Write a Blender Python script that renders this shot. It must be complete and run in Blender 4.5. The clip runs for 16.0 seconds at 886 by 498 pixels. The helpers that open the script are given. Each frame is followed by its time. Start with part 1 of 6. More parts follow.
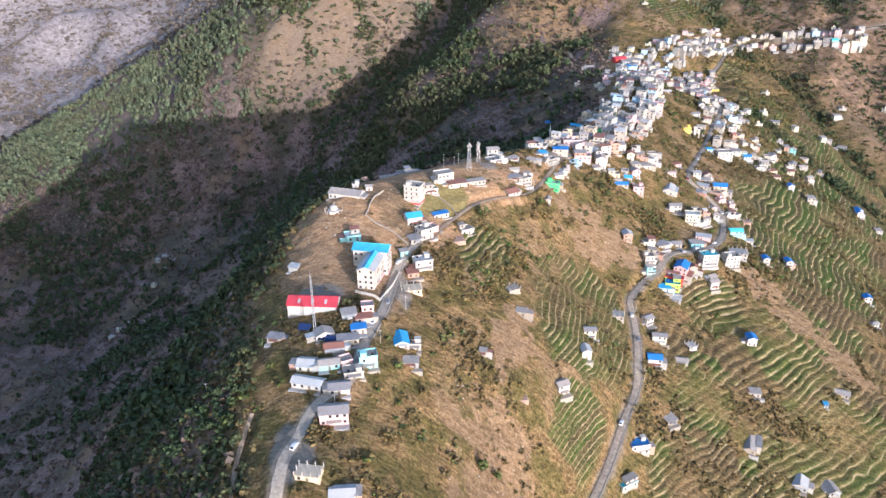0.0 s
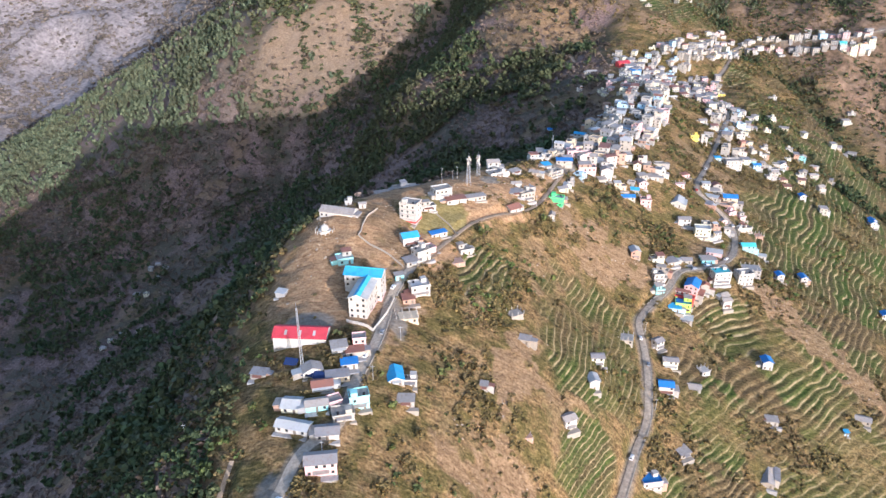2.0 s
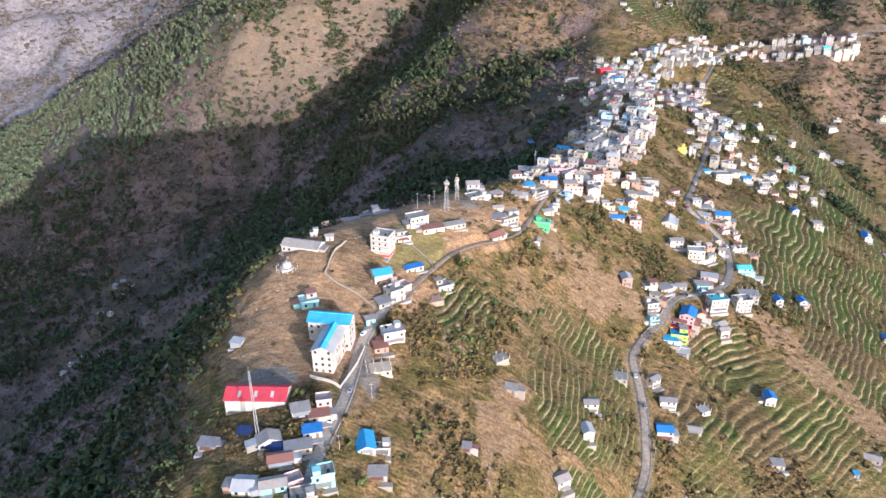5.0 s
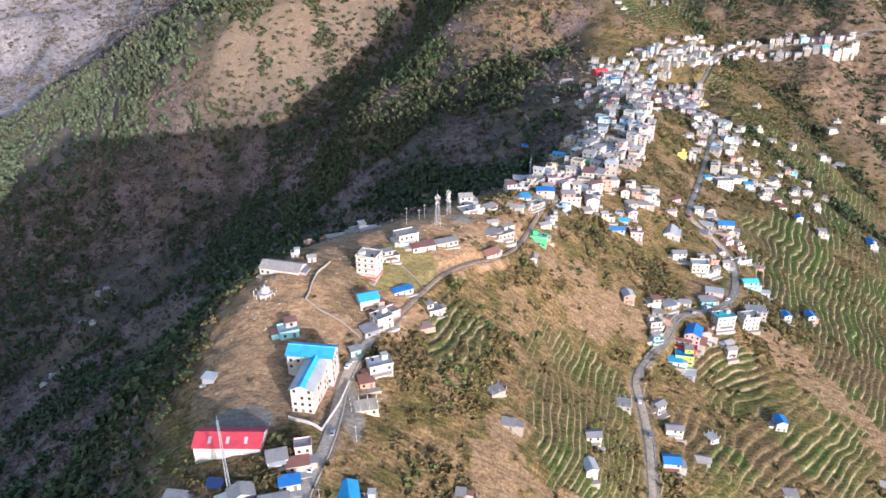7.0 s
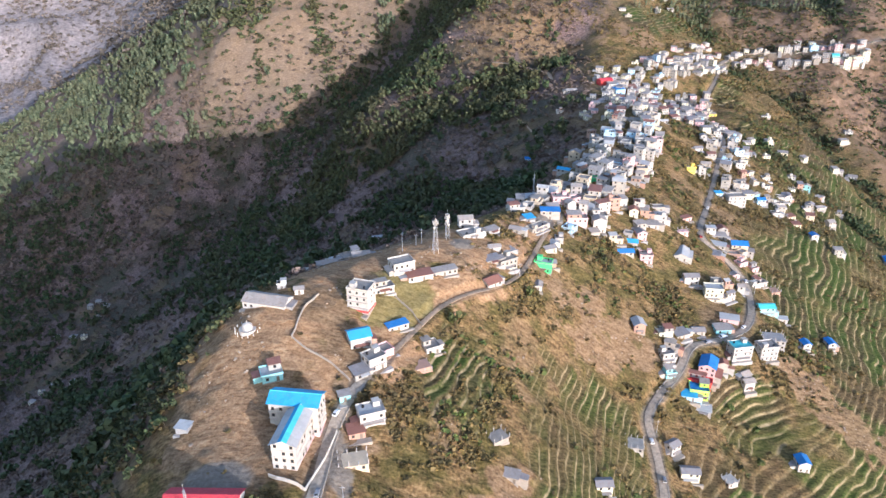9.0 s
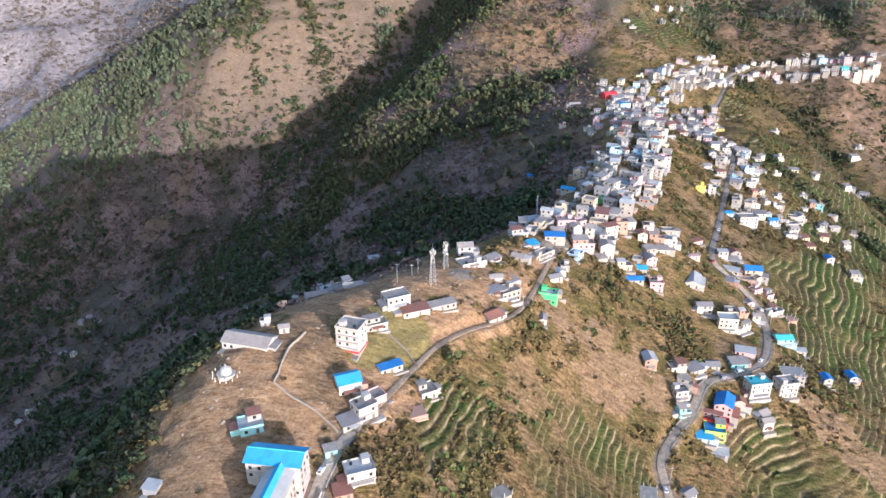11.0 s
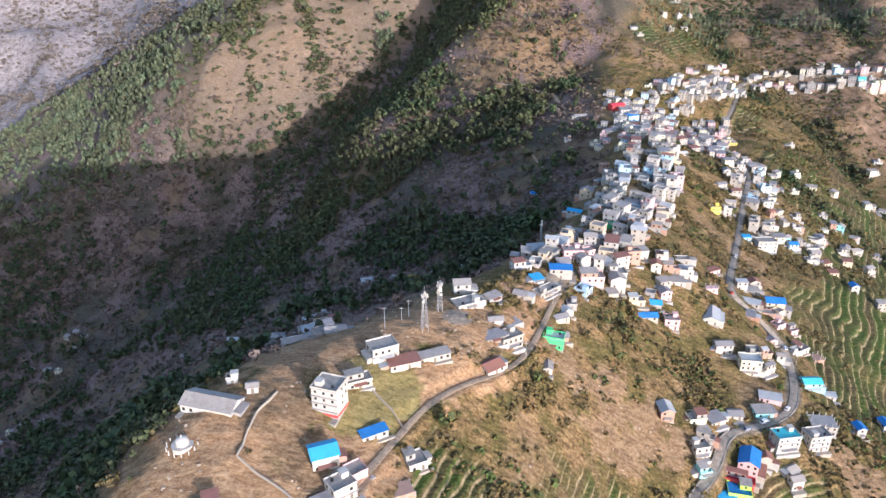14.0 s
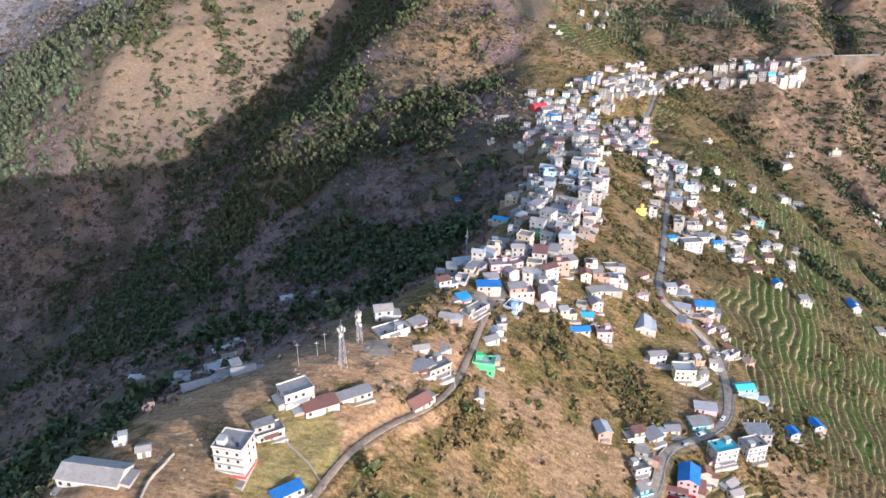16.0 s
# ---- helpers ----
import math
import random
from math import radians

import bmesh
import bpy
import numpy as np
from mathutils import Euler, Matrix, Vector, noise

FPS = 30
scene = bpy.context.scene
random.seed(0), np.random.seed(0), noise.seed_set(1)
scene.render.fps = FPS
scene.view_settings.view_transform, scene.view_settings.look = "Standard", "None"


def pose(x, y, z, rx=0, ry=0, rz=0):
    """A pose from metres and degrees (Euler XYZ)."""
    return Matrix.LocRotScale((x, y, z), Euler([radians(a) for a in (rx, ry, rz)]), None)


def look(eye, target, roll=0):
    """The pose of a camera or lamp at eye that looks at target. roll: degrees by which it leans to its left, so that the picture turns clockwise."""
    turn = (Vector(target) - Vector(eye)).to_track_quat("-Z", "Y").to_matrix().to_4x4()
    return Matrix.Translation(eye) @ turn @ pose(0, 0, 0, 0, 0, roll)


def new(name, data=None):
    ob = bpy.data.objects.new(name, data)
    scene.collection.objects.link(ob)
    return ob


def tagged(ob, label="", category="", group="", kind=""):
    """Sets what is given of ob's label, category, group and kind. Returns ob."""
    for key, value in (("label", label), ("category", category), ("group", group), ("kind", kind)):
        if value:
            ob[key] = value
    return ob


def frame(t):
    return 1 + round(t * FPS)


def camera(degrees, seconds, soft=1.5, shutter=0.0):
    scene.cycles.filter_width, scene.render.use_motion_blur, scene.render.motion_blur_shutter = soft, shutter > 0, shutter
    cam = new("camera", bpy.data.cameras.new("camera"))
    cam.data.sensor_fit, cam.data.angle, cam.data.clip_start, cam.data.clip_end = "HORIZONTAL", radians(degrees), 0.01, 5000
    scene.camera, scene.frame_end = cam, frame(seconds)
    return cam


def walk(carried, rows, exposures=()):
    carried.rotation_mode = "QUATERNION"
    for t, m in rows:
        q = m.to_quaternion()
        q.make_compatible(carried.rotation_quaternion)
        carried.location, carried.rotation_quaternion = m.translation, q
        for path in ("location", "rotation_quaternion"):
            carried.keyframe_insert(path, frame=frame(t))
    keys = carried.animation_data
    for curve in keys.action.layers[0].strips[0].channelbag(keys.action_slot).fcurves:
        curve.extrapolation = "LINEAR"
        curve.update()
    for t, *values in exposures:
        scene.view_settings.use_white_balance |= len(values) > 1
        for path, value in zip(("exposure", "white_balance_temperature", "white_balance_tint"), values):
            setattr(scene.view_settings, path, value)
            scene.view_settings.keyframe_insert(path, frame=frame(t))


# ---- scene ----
EXPOSURE, SKY_STRENGTH, SUN_STRENGTH = 1.35, 0.15, 2.3
cam = camera(65.0, 16.0)
PATH = [
    (0, (0.711, 0.189, 299.912), (0.698, 1.991, 299.045), -0.0),
    (0.5, (0.869, 6.95, 299.931), (0.855, 8.752, 299.063), -0.0),
    (1, (1.037, 13.79, 299.977), (1.021, 15.592, 299.109), -0.1),
    (1.5, (1.222, 20.656, 300.028), (1.205, 22.458, 299.16), -0.1),
    (2, (1.434, 27.601, 300.091), (1.422, 29.403, 299.225), -0.1),
    (2.5, (1.652, 34.525, 300.137), (1.643, 36.328, 299.272), -0.1),
    (3, (1.858, 41.458, 300.186), (1.848, 43.262, 299.323), -0.0),
    (3.5, (2.093, 48.327, 300.208), (2.082, 50.131, 299.345), -0.0),
    (4, (2.368, 55.237, 300.213), (2.375, 57.043, 299.352), 0.0),
    (6.5, (3.887, 89.497, 299.875), (3.958, 91.297, 299.006), 0.0),
    (7, (4.347, 96.559, 299.87), (4.417, 98.358, 299.0), 0.0),
    (7.5, (4.947, 103.64, 299.884), (5.016, 105.44, 299.015), 0.0),
    (8, (5.621, 110.668, 299.892), (5.689, 112.47, 299.027), 0.0),
    (8.5, (6.262, 117.564, 299.876), (6.33, 119.367, 299.013), 0.0),
    (9, (6.907, 124.444, 299.854), (6.974, 126.249, 298.995), 0.0),
    (11.5, (9.558, 158.096, 299.621), (9.625, 159.912, 298.786), 0.2),
    (12, (10.172, 164.78, 299.604), (10.24, 166.597, 298.772), 0.2),
    (12.5, (10.864, 171.329, 299.601), (10.931, 173.147, 298.771), 0.3),
    (13, (11.783, 177.953, 299.63), (11.848, 179.771, 298.8), 0.3),
    (13.5, (12.84, 184.59, 299.663), (12.902, 186.408, 298.832), 0.4),
    (14, (14.028, 191.173, 299.677), (14.089, 192.991, 298.845), 0.4),
    (14.1, (14.287, 192.467, 299.677), (14.358, 194.284, 298.845), 0.41),
    (14.2, (14.546, 193.762, 299.677), (14.678, 195.574, 298.845), 0.47),
    (14.3, (14.805, 195.056, 299.677), (14.999, 196.862, 298.844), 0.53),
    (14.4, (15.064, 196.351, 299.677), (15.313, 198.152, 298.844), 0.59),
    (14.5, (15.323, 197.645, 299.677), (15.582, 199.445, 298.844), 0.6),
    (15, (16.787, 204.191, 299.678), (17.046, 205.989, 298.843), 0.6),
    (15.5, (18.443, 210.778, 299.676), (18.703, 212.576, 298.838), 0.6),
    (16, (20.226, 217.489, 299.688), (20.488, 219.286, 298.851), 0.7),
]
walk(cam, [(t, look(eye, target, roll)) for t, eye, target, roll in PATH], [(0.0, EXPOSURE, 5680, 18), (16.0, EXPOSURE, 5680, 18)])

# ---- light: a low winter sun over the right shoulder, and a clear sky ----
SUN_TO = Vector((0.50, -0.87, 0.205)).normalized()
world = bpy.data.worlds.new("sky")
scene.world = world
world.use_nodes = True
sky = world.node_tree.nodes.new("ShaderNodeTexSky")
sky.sky_type = "NISHITA"
sky.sun_disc = False
sky.sun_elevation = math.asin(SUN_TO.z)
sky.sun_rotation = math.atan2(SUN_TO.x, SUN_TO.y)
sky.altitude = 600.0
sky.air_density, sky.dust_density, sky.ozone_density = 1.0, 1.7, 1.0
background = world.node_tree.nodes["Background"]
background.inputs["Strength"].default_value = SKY_STRENGTH
world.node_tree.links.new(sky.outputs["Color"], background.inputs["Color"])
sun_data = bpy.data.lights.new("sun", "SUN")
sun_data.energy, sun_data.angle, sun_data.color = SUN_STRENGTH, radians(0.5), (1.0, 0.97, 0.93)
sun = new("sun", sun_data)
sun.matrix_world = look(SUN_TO * 2000, (0, 0, 0))

# ---- materials ----
MATS = {}


def material(name, rough=0.9, metal=0.0, spec=0.3):
    m = bpy.data.materials.new(name)
    m.use_nodes = True
    b = m.node_tree.nodes["Principled BSDF"]
    b.inputs["Roughness"].default_value = rough
    b.inputs["Metallic"].default_value = metal
    b.inputs["Specular IOR Level"].default_value = spec
    return m, m.node_tree, b


def node(tree, kind, **values):
    n = tree.nodes.new(kind)
    for key, value in values.items():
        n.inputs[key].default_value = value
    return n


def noise_of(tree, scale, detail=4.0, rough=0.6, source=None):
    n = node(tree, "ShaderNodeTexNoise", Scale=scale, Detail=detail, Roughness=rough)
    src = source or tree.nodes.new("ShaderNodeNewGeometry").outputs["Position"]
    tree.links.new(src, n.inputs["Vector"])
    return n.outputs["Fac"]


def ramp(tree, fac, stops):
    r = tree.nodes.new("ShaderNodeValToRGB")
    e = r.color_ramp.elements
    while len(e) < len(stops):
        e.new(0.5)
    for slot, (at, colour) in zip(e, stops):
        slot.position, slot.color = at, (*colour, 1.0)
    tree.links.new(fac, r.inputs["Fac"])
    return r.outputs["Color"]


def grey(tree, fac, low, high):
    """fac between low and high as 0 to 1."""
    n = node(tree, "ShaderNodeMapRange", **{"From Min": low, "From Max": high})
    tree.links.new(fac, n.inputs["Value"])
    return n.outputs["Result"]


def mixed(tree, fac, a, b, kind="MIX"):
    n = tree.nodes.new("ShaderNodeMix")
    n.data_type, n.blend_type = "RGBA", kind
    for slot, value in ((0, fac), (6, a), (7, b)):
        if isinstance(value, (int, float)):
            n.inputs[slot].default_value = value
        elif isinstance(value, tuple):
            n.inputs[slot].default_value = (*value, 1.0)
        else:
            tree.links.new(value, n.inputs[slot])
    return n.outputs[2]


def bumped(tree, b, fac, strength, distance):
    n = node(tree, "ShaderNodeBump", Strength=strength, Distance=distance)
    tree.links.new(fac, n.inputs["Height"])
    tree.links.new(n.outputs["Normal"], b.inputs["Normal"])


def math_of(tree, op, a, b):
    n = tree.nodes.new("ShaderNodeMath")
    n.operation = op
    for slot, value in ((0, a), (1, b)):
        if isinstance(value, (int, float)):
            n.inputs[slot].default_value = value
        else:
            tree.links.new(value, n.inputs[slot])
    return n.outputs[0]


def plaster(name, colour, stain=0.35):
    """Painted or bare render with rain stains and worn patches."""
    if name in MATS:
        return MATS[name]
    m, t, b = material(name, 0.85)
    big = grey(t, noise_of(t, 0.55, 5.0), 0.45, 0.72)
    fine = noise_of(t, 4.0, 4.0)
    dirty = tuple(c * 0.55 + 0.04 for c in colour)
    c = mixed(t, math_of(t, "MULTIPLY", big, stain * 1.6), colour, dirty)
    c = mixed(t, 0.5, c, ramp(t, fine, [(0.3, (0.42, 0.42, 0.42)), (0.7, (0.58, 0.58, 0.58))]), "OVERLAY")
    t.links.new(c, b.inputs["Base Color"])
    bumped(t, b, fine, 0.3, 0.05)
    MATS[name] = m
    return m


def tin(name, colour, rust=0.25):
    """Corrugated sheet, faded and rusted in streaks, with the sheets' joints."""
    if name in MATS:
        return MATS[name]
    m, t, b = material(name, 0.65, 0.0, 0.25)
    co = t.nodes.new("ShaderNodeTexCoord").outputs["Object"]
    wave = node(t, "ShaderNodeTexWave", Scale=2.1, Distortion=0.0)
    t.links.new(co, wave.inputs["Vector"])
    stain = grey(t, noise_of(t, 0.8, 5.0), 0.5, 0.75)
    c = mixed(t, math_of(t, "MULTIPLY", stain, rust), colour, (0.22, 0.13, 0.09))
    sheet = node(t, "ShaderNodeTexVoronoi", Scale=0.45)
    t.links.new(co, sheet.inputs["Vector"])
    tone = t.nodes.new("ShaderNodeRGBToBW")
    t.links.new(sheet.outputs["Color"], tone.inputs["Color"])
    c = mixed(t, 0.4, c, ramp(t, tone.outputs["Val"], [(0.0, (0.36, 0.36, 0.36)), (1.0, (0.64, 0.64, 0.64))]), "OVERLAY")
    t.links.new(c, b.inputs["Base Color"])
    bumped(t, b, wave.outputs["Fac"], 0.5, 0.06)
    MATS[name] = m
    return m


def plain(name, colour, rough=0.6, metal=0.0, scale=3.0, spread=0.25):
    """A small thing's surface: one colour, worn unevenly."""
    if name in MATS:
        return MATS[name]
    m, t, b = material(name, rough, metal)
    f = noise_of(t, scale, 4.0)
    c = ramp(t, f, [(0.3, tuple(v * (1 - spread) for v in colour)), (0.7, tuple(min(1, v * (1 + spread)) for v in colour))])
    t.links.new(c, b.inputs["Base Color"])
    MATS[name] = m
    return m


WALLS = {"white": (0.50, 0.465, 0.41), "lime": (0.40, 0.365, 0.31), "pink": (0.66, 0.42, 0.40), "teal": (0.30, 0.62, 0.62), "green": (0.10, 0.62, 0.22),
         "acid": (0.48, 0.78, 0.10), "red": (0.60, 0.07, 0.06), "beige": (0.58, 0.47, 0.33), "grey": (0.36, 0.34, 0.315), "brick": (0.42, 0.26, 0.19),
         "cream": (0.68, 0.63, 0.45), "yellow": (0.74, 0.55, 0.10), "sky": (0.42, 0.60, 0.72), "stone": (0.33, 0.29, 0.24)}
ROOFS = {"blue": (0.03, 0.20, 0.50), "azure": (0.05, 0.36, 0.62), "red": (0.48, 0.05, 0.07), "rust": (0.26, 0.12, 0.09), "tin": (0.335, 0.305, 0.275),
         "slab": (0.32, 0.285, 0.245), "turquoise": (0.08, 0.50, 0.55), "old": (0.25, 0.24, 0.24), "pale": (0.43, 0.435, 0.425), "green": (0.10, 0.30, 0.20)}


def wall_of(name):
    return plaster("wall_" + name, WALLS[name], 0.5 if name in ("grey", "stone", "lime", "white") else 0.3)


def roof_of(name):
    return plaster("roof_slab", ROOFS["slab"], 0.6) if name == "slab" else tin("roof_" + name, ROOFS[name], 0.55 if name in ("rust", "old", "tin") else 0.25)


GLASS = plain("window_glass", (0.03, 0.035, 0.04), 0.15)
FRAME = plain("window_wood", (0.22, 0.16, 0.11), 0.7)
CONCRETE = plaster("concrete", (0.36, 0.34, 0.32), 0.6)
BLACK = plain("tank_plastic", (0.02, 0.02, 0.022), 0.45)
STEEL = plain("galvanised_steel", (0.55, 0.56, 0.58), 0.4, 0.6)
BARK = plain("bark", (0.10, 0.075, 0.05), 0.95)


def leaves(name, dark, light):
    m, t, b = material(name, 0.75, 0.0, 0.2)
    each = t.nodes.new("ShaderNodeNewGeometry").outputs["Random Per Island"]
    c = ramp(t, each, [(0.0, dark), (1.0, light)])
    c = mixed(t, grey(t, noise_of(t, 0.02, 3.0), 0.35, 0.65), c, mixed(t, 0.5, c, (0.10, 0.075, 0.04)))
    t.links.new(c, b.inputs["Base Color"])
    return m


PINE = leaves("dark_leaves", (0.028, 0.05, 0.022), (0.08, 0.115, 0.045))
# needles of the distant woods, their green lightened to imitate haze
HAZE_PINE = leaves("haze_paled_needles", (0.06, 0.085, 0.045), (0.16, 0.185, 0.10))
SCRUB = leaves("scrub_leaves", (0.075, 0.06, 0.02), (0.24, 0.175, 0.07))
GREENLEAF = leaves("green_leaves", (0.04, 0.065, 0.018), (0.13, 0.17, 0.045))
BROWNLEAF = leaves("dry_scrub", (0.11, 0.08, 0.065), (0.26, 0.19, 0.15))
PALELEAF = leaves("winter_scrub", (0.10, 0.085, 0.065), (0.26, 0.21, 0.18))


SPURLEAF = leaves("spur_leaves", (0.035, 0.048, 0.022), (0.12, 0.135, 0.055))


def ground_material():
    m, t, b = material("hillside", 0.95, 0.0, 0.15)
    geo = t.nodes.new("ShaderNodeNewGeometry")
    pos = geo.outputs["Position"]

    def cover(name):
        a = t.nodes.new("ShaderNodeAttribute")
        a.attribute_name = name
        return a.outputs["Fac"]

    streak = node(t, "ShaderNodeMapping")
    streak.inputs["Rotation"].default_value = (0, 0, radians(38))
    streak.inputs["Scale"].default_value = (0.32, 1.1, 0.4)
    t.links.new(pos, streak.inputs["Vector"])
    fine = math_of(t, "ADD", math_of(t, "MULTIPLY", noise_of(t, 0.75, 6.0, 0.7, pos), 0.5), math_of(t, "MULTIPLY", noise_of(t, 0.6, 6.0, 0.7, streak.outputs["Vector"]), 0.5))
    fine = grey(t, fine, 0.20, 0.80)
    mid = noise_of(t, 0.07, 5.0, 0.6, pos)
    broad = noise_of(t, 0.012, 4.0, 0.55, pos)
    grass = ramp(t, fine, [(0.32, (0.062, 0.039, 0.016)), (0.50, (0.19, 0.122, 0.054)), (0.70, (0.37, 0.25, 0.122))])
    olive = ramp(t, fine, [(0.30, (0.035, 0.031, 0.009)), (0.50, (0.108, 0.086, 0.029)), (0.72, (0.235, 0.175, 0.068))])
    c = mixed(t, grey(t, mid, 0.44, 0.56), grass, olive)
    soil = ramp(t, fine, [(0.32, (0.115, 0.07, 0.037)), (0.5, (0.225, 0.147, 0.08)), (0.70, (0.37, 0.255, 0.15))])
    c = mixed(t, cover("bare"), c, soil)
    crop = ramp(t, fine, [(0.28, (0.022, 0.036, 0.007)), (0.5, (0.058, 0.086, 0.018)), (0.75, (0.14, 0.16, 0.045))])
    fallow = ramp(t, fine, [(0.32, (0.042, 0.030, 0.014)), (0.52, (0.105, 0.075, 0.036)), (0.75, (0.21, 0.152, 0.078))])
    field = mixed(t, cover("crop"), fallow, crop)
    c = mixed(t, cover("terrace"), c, field)
    level = cover("level")
    up = math_of(t, "FRACT", level, 0.0)
    edge = math_of(t, "MULTIPLY", grey(t, up, 0.66, 0.70), math_of(t, "SUBTRACT", 1.0, grey(t, up, 0.80, 0.88)))
    patchy = grey(t, noise_of(t, 0.11, 3.0, 0.6, pos), 0.34, 0.56)
    edge = math_of(t, "MULTIPLY", math_of(t, "MULTIPLY", edge, patchy), cover("bank"))
    c = mixed(t, edge, c, ramp(t, fine, [(0.3, (0.21, 0.155, 0.08)), (0.7, (0.43, 0.335, 0.195))]))
    floor = ramp(t, noise_of(t, 0.35, 6.0, 0.7, pos), [(0.30, (0.056, 0.044, 0.039)), (0.5, (0.18, 0.122, 0.104)), (0.70, (0.36, 0.25, 0.215))])
    floor = mixed(t, grey(t, broad, 0.45, 0.56), floor, mixed(t, 0.7, floor, (0.05, 0.055, 0.03)))
    c = mixed(t, cover("wood"), c, floor)
    # winter ground far off, paled in its colour to stand for haze
    hazy_winter = ramp(t, noise_of(t, 0.06, 6.0, 0.7, pos), [(0.32, (0.13, 0.11, 0.10)), (0.5, (0.28, 0.235, 0.215)), (0.7, (0.44, 0.375, 0.345))])
    c = mixed(t, cover("pale"), c, hazy_winter)
    thick = ramp(t, fine, [(0.3, (0.03, 0.032, 0.012)), (0.5, (0.07, 0.066, 0.026)), (0.72, (0.14, 0.12, 0.05))])
    c = mixed(t, math_of(t, "MULTIPLY", cover("gully"), 0.8), c, thick)
    rust = ramp(t, noise_of(t, 0.09, 6.0, 0.7, pos), [(0.32, (0.055, 0.05, 0.025)), (0.48, (0.16, 0.105, 0.07)), (0.70, (0.30, 0.20, 0.14))])
    c = mixed(t, math_of(t, "MULTIPLY", cover("rib"), 0.85), c, rust)
    # excavated reddish earth, brightened to paint in sun the flat summit lacks
    lit_dug = ramp(t, fine, [(0.32, (0.18, 0.098, 0.05)), (0.5, (0.315, 0.195, 0.105)), (0.70, (0.45, 0.305, 0.175))])
    c = mixed(t, cover("lit_dug"), c, lit_dug)
    c = mixed(t, cover("lawn"), c, ramp(t, fine, [(0.32, (0.13, 0.105, 0.037)), (0.5, (0.23, 0.182, 0.072)), (0.70, (0.33, 0.265, 0.115))]))
    c = mixed(t, cover("grey_ground"), c, ramp(t, fine, [(0.3, (0.17, 0.14, 0.11)), (0.7, (0.29, 0.25, 0.20))]))
    t.links.new(c, b.inputs["Base Color"])
    bumped(t, b, fine, 0.9, 0.9)
    return m


HILLSIDE = ground_material()
ASPHALT = plain("asphalt", (0.35, 0.285, 0.215), 0.95, 0.0, 0.5, 0.35)
CONCRETE_ROAD = plain("worn_concrete", (0.39, 0.325, 0.25), 0.9, 0.0, 0.8, 0.3)
DIRT_ROAD = plain("dirt_road", (0.40, 0.29, 0.19), 0.95, 0.0, 0.8, 0.3)

# ---- terrain: landform lines (x, y, z) that the ground is stretched over ----
CREST = [(-160, -200, 30), (-100, 0, 72), (-74, 110, 98), (-62, 190, 115), (-80, 252, 116), (-85, 330, 126), (-72, 385, 146),
         (-50, 420, 146), (-5, 452, 145), (25, 478, 143), (52, 520, 137), (80, 560, 130), (110, 605, 121), (138, 645, 123),
         (165, 700, 126), (190, 770, 127), (207, 830, 128), (228, 930, 126), (250, 1030, 148), (262, 1085, 166), (330, 1200, 185), (400, 1300, 205)]
SHOULDER = [(-46, 190, 116), (-52, 219, 117), (-34, 260, 122), (-33, 305, 127), (-43, 322, 126.3), (-36, 336, 127), (-16, 352, 131), (-5, 395, 134), (44, 432, 131),
            (75, 466, 122), (108, 520, 121), (166, 571, 115), (175, 640, 118), (244, 695, 98), (262, 880, 110), (328, 931, 92)]
MIDSLOPE = [(0, 180, 85), (38, 278, 84), (61, 300, 76), (20, 305, 103), (79, 329, 78), (83, 346, 79), (81, 406, 88), (51, 406, 113),
            (100, 434, 90), (133, 500, 102), (176, 497, 79), (172, 530, 94)]
LOWER_ROAD = [(62, 232, 16), (90, 285, 34), (105, 320, 44), (117, 352, 54), (122, 385, 60), (131, 417, 65), (160, 440, 70), (200, 458, 70),
              (214, 487, 74), (214, 540, 83), (224, 604, 89), (273, 703, 88), (315, 749, 91), (380, 900, 96), (420, 1050, 115)]
LOWER_FIELDS = [(193, 430, 45), (206, 400, 40), (150, 350, 40), (186, 332, 14), (260, 374, 12), (261, 449, 42), (286, 510, 46), (331, 640, 61),
                (418, 655, 26), (362, 710, 60), (560, 970, 48), (504, 1082, 115), (430, 820, 60)]
EAST_VALLEY = [(150, 60, -60), (330, 250, -60), (480, 420, -60), (620, 640, -70), (800, 860, -60), (1050, 1100, 0), (300, -200, -150), (1000, 500, -120)]
FAR_TOWN = [(430, 1085, 118), (345, 1118, 160), (455, 1200, 166), (400, 1060, 124), (527, 1120, 138), (595, 1072, 133), (700, 1090, 140), (820, 1130, 150)]
WEST_SLOPE = [(-106, 255, 106), (-92, 205, 97), (-108, 150, 72), (-134, 245, 74), (-150, 302, 58), (-140, 345, 74), (-125, 190, 56), (-195, 260, 4), (-200, 502, -12), (-140, 575, 40), (-47, 616, 60), (-45, 480, 121), (30, 600, 78), (36, 540, 117), (60, 588, 107), (92, 628, 104), (118, 668, 105), (-12, 478, 134), (150, 720, 108), (172, 800, 108), (-10, 680, 40),
              (125, 833, 94), (75, 760, 66), (60, 880, 68), (-300, 350, -90), (-260, 150, -60), (-264, 979, -132), (-104, 1011, -40)]
SPUR = [(114, 1105, 144), (50, 1140, 125), (12, 1115, 99), (33, 1072, 87), (85, 1010, 86), (-68, 1058, 48), (160, 1130, 158), (75, 1175, 154), (105, 1215, 177),
        (130, 1255, 200), (160, 1300, 230), (190, 1400, 290), (230, 1550, 350), (181, 1065, 128), (205, 1090, 138), (-23, 1231, 84), (45, 1290, 128), (90, 1380, 178)]
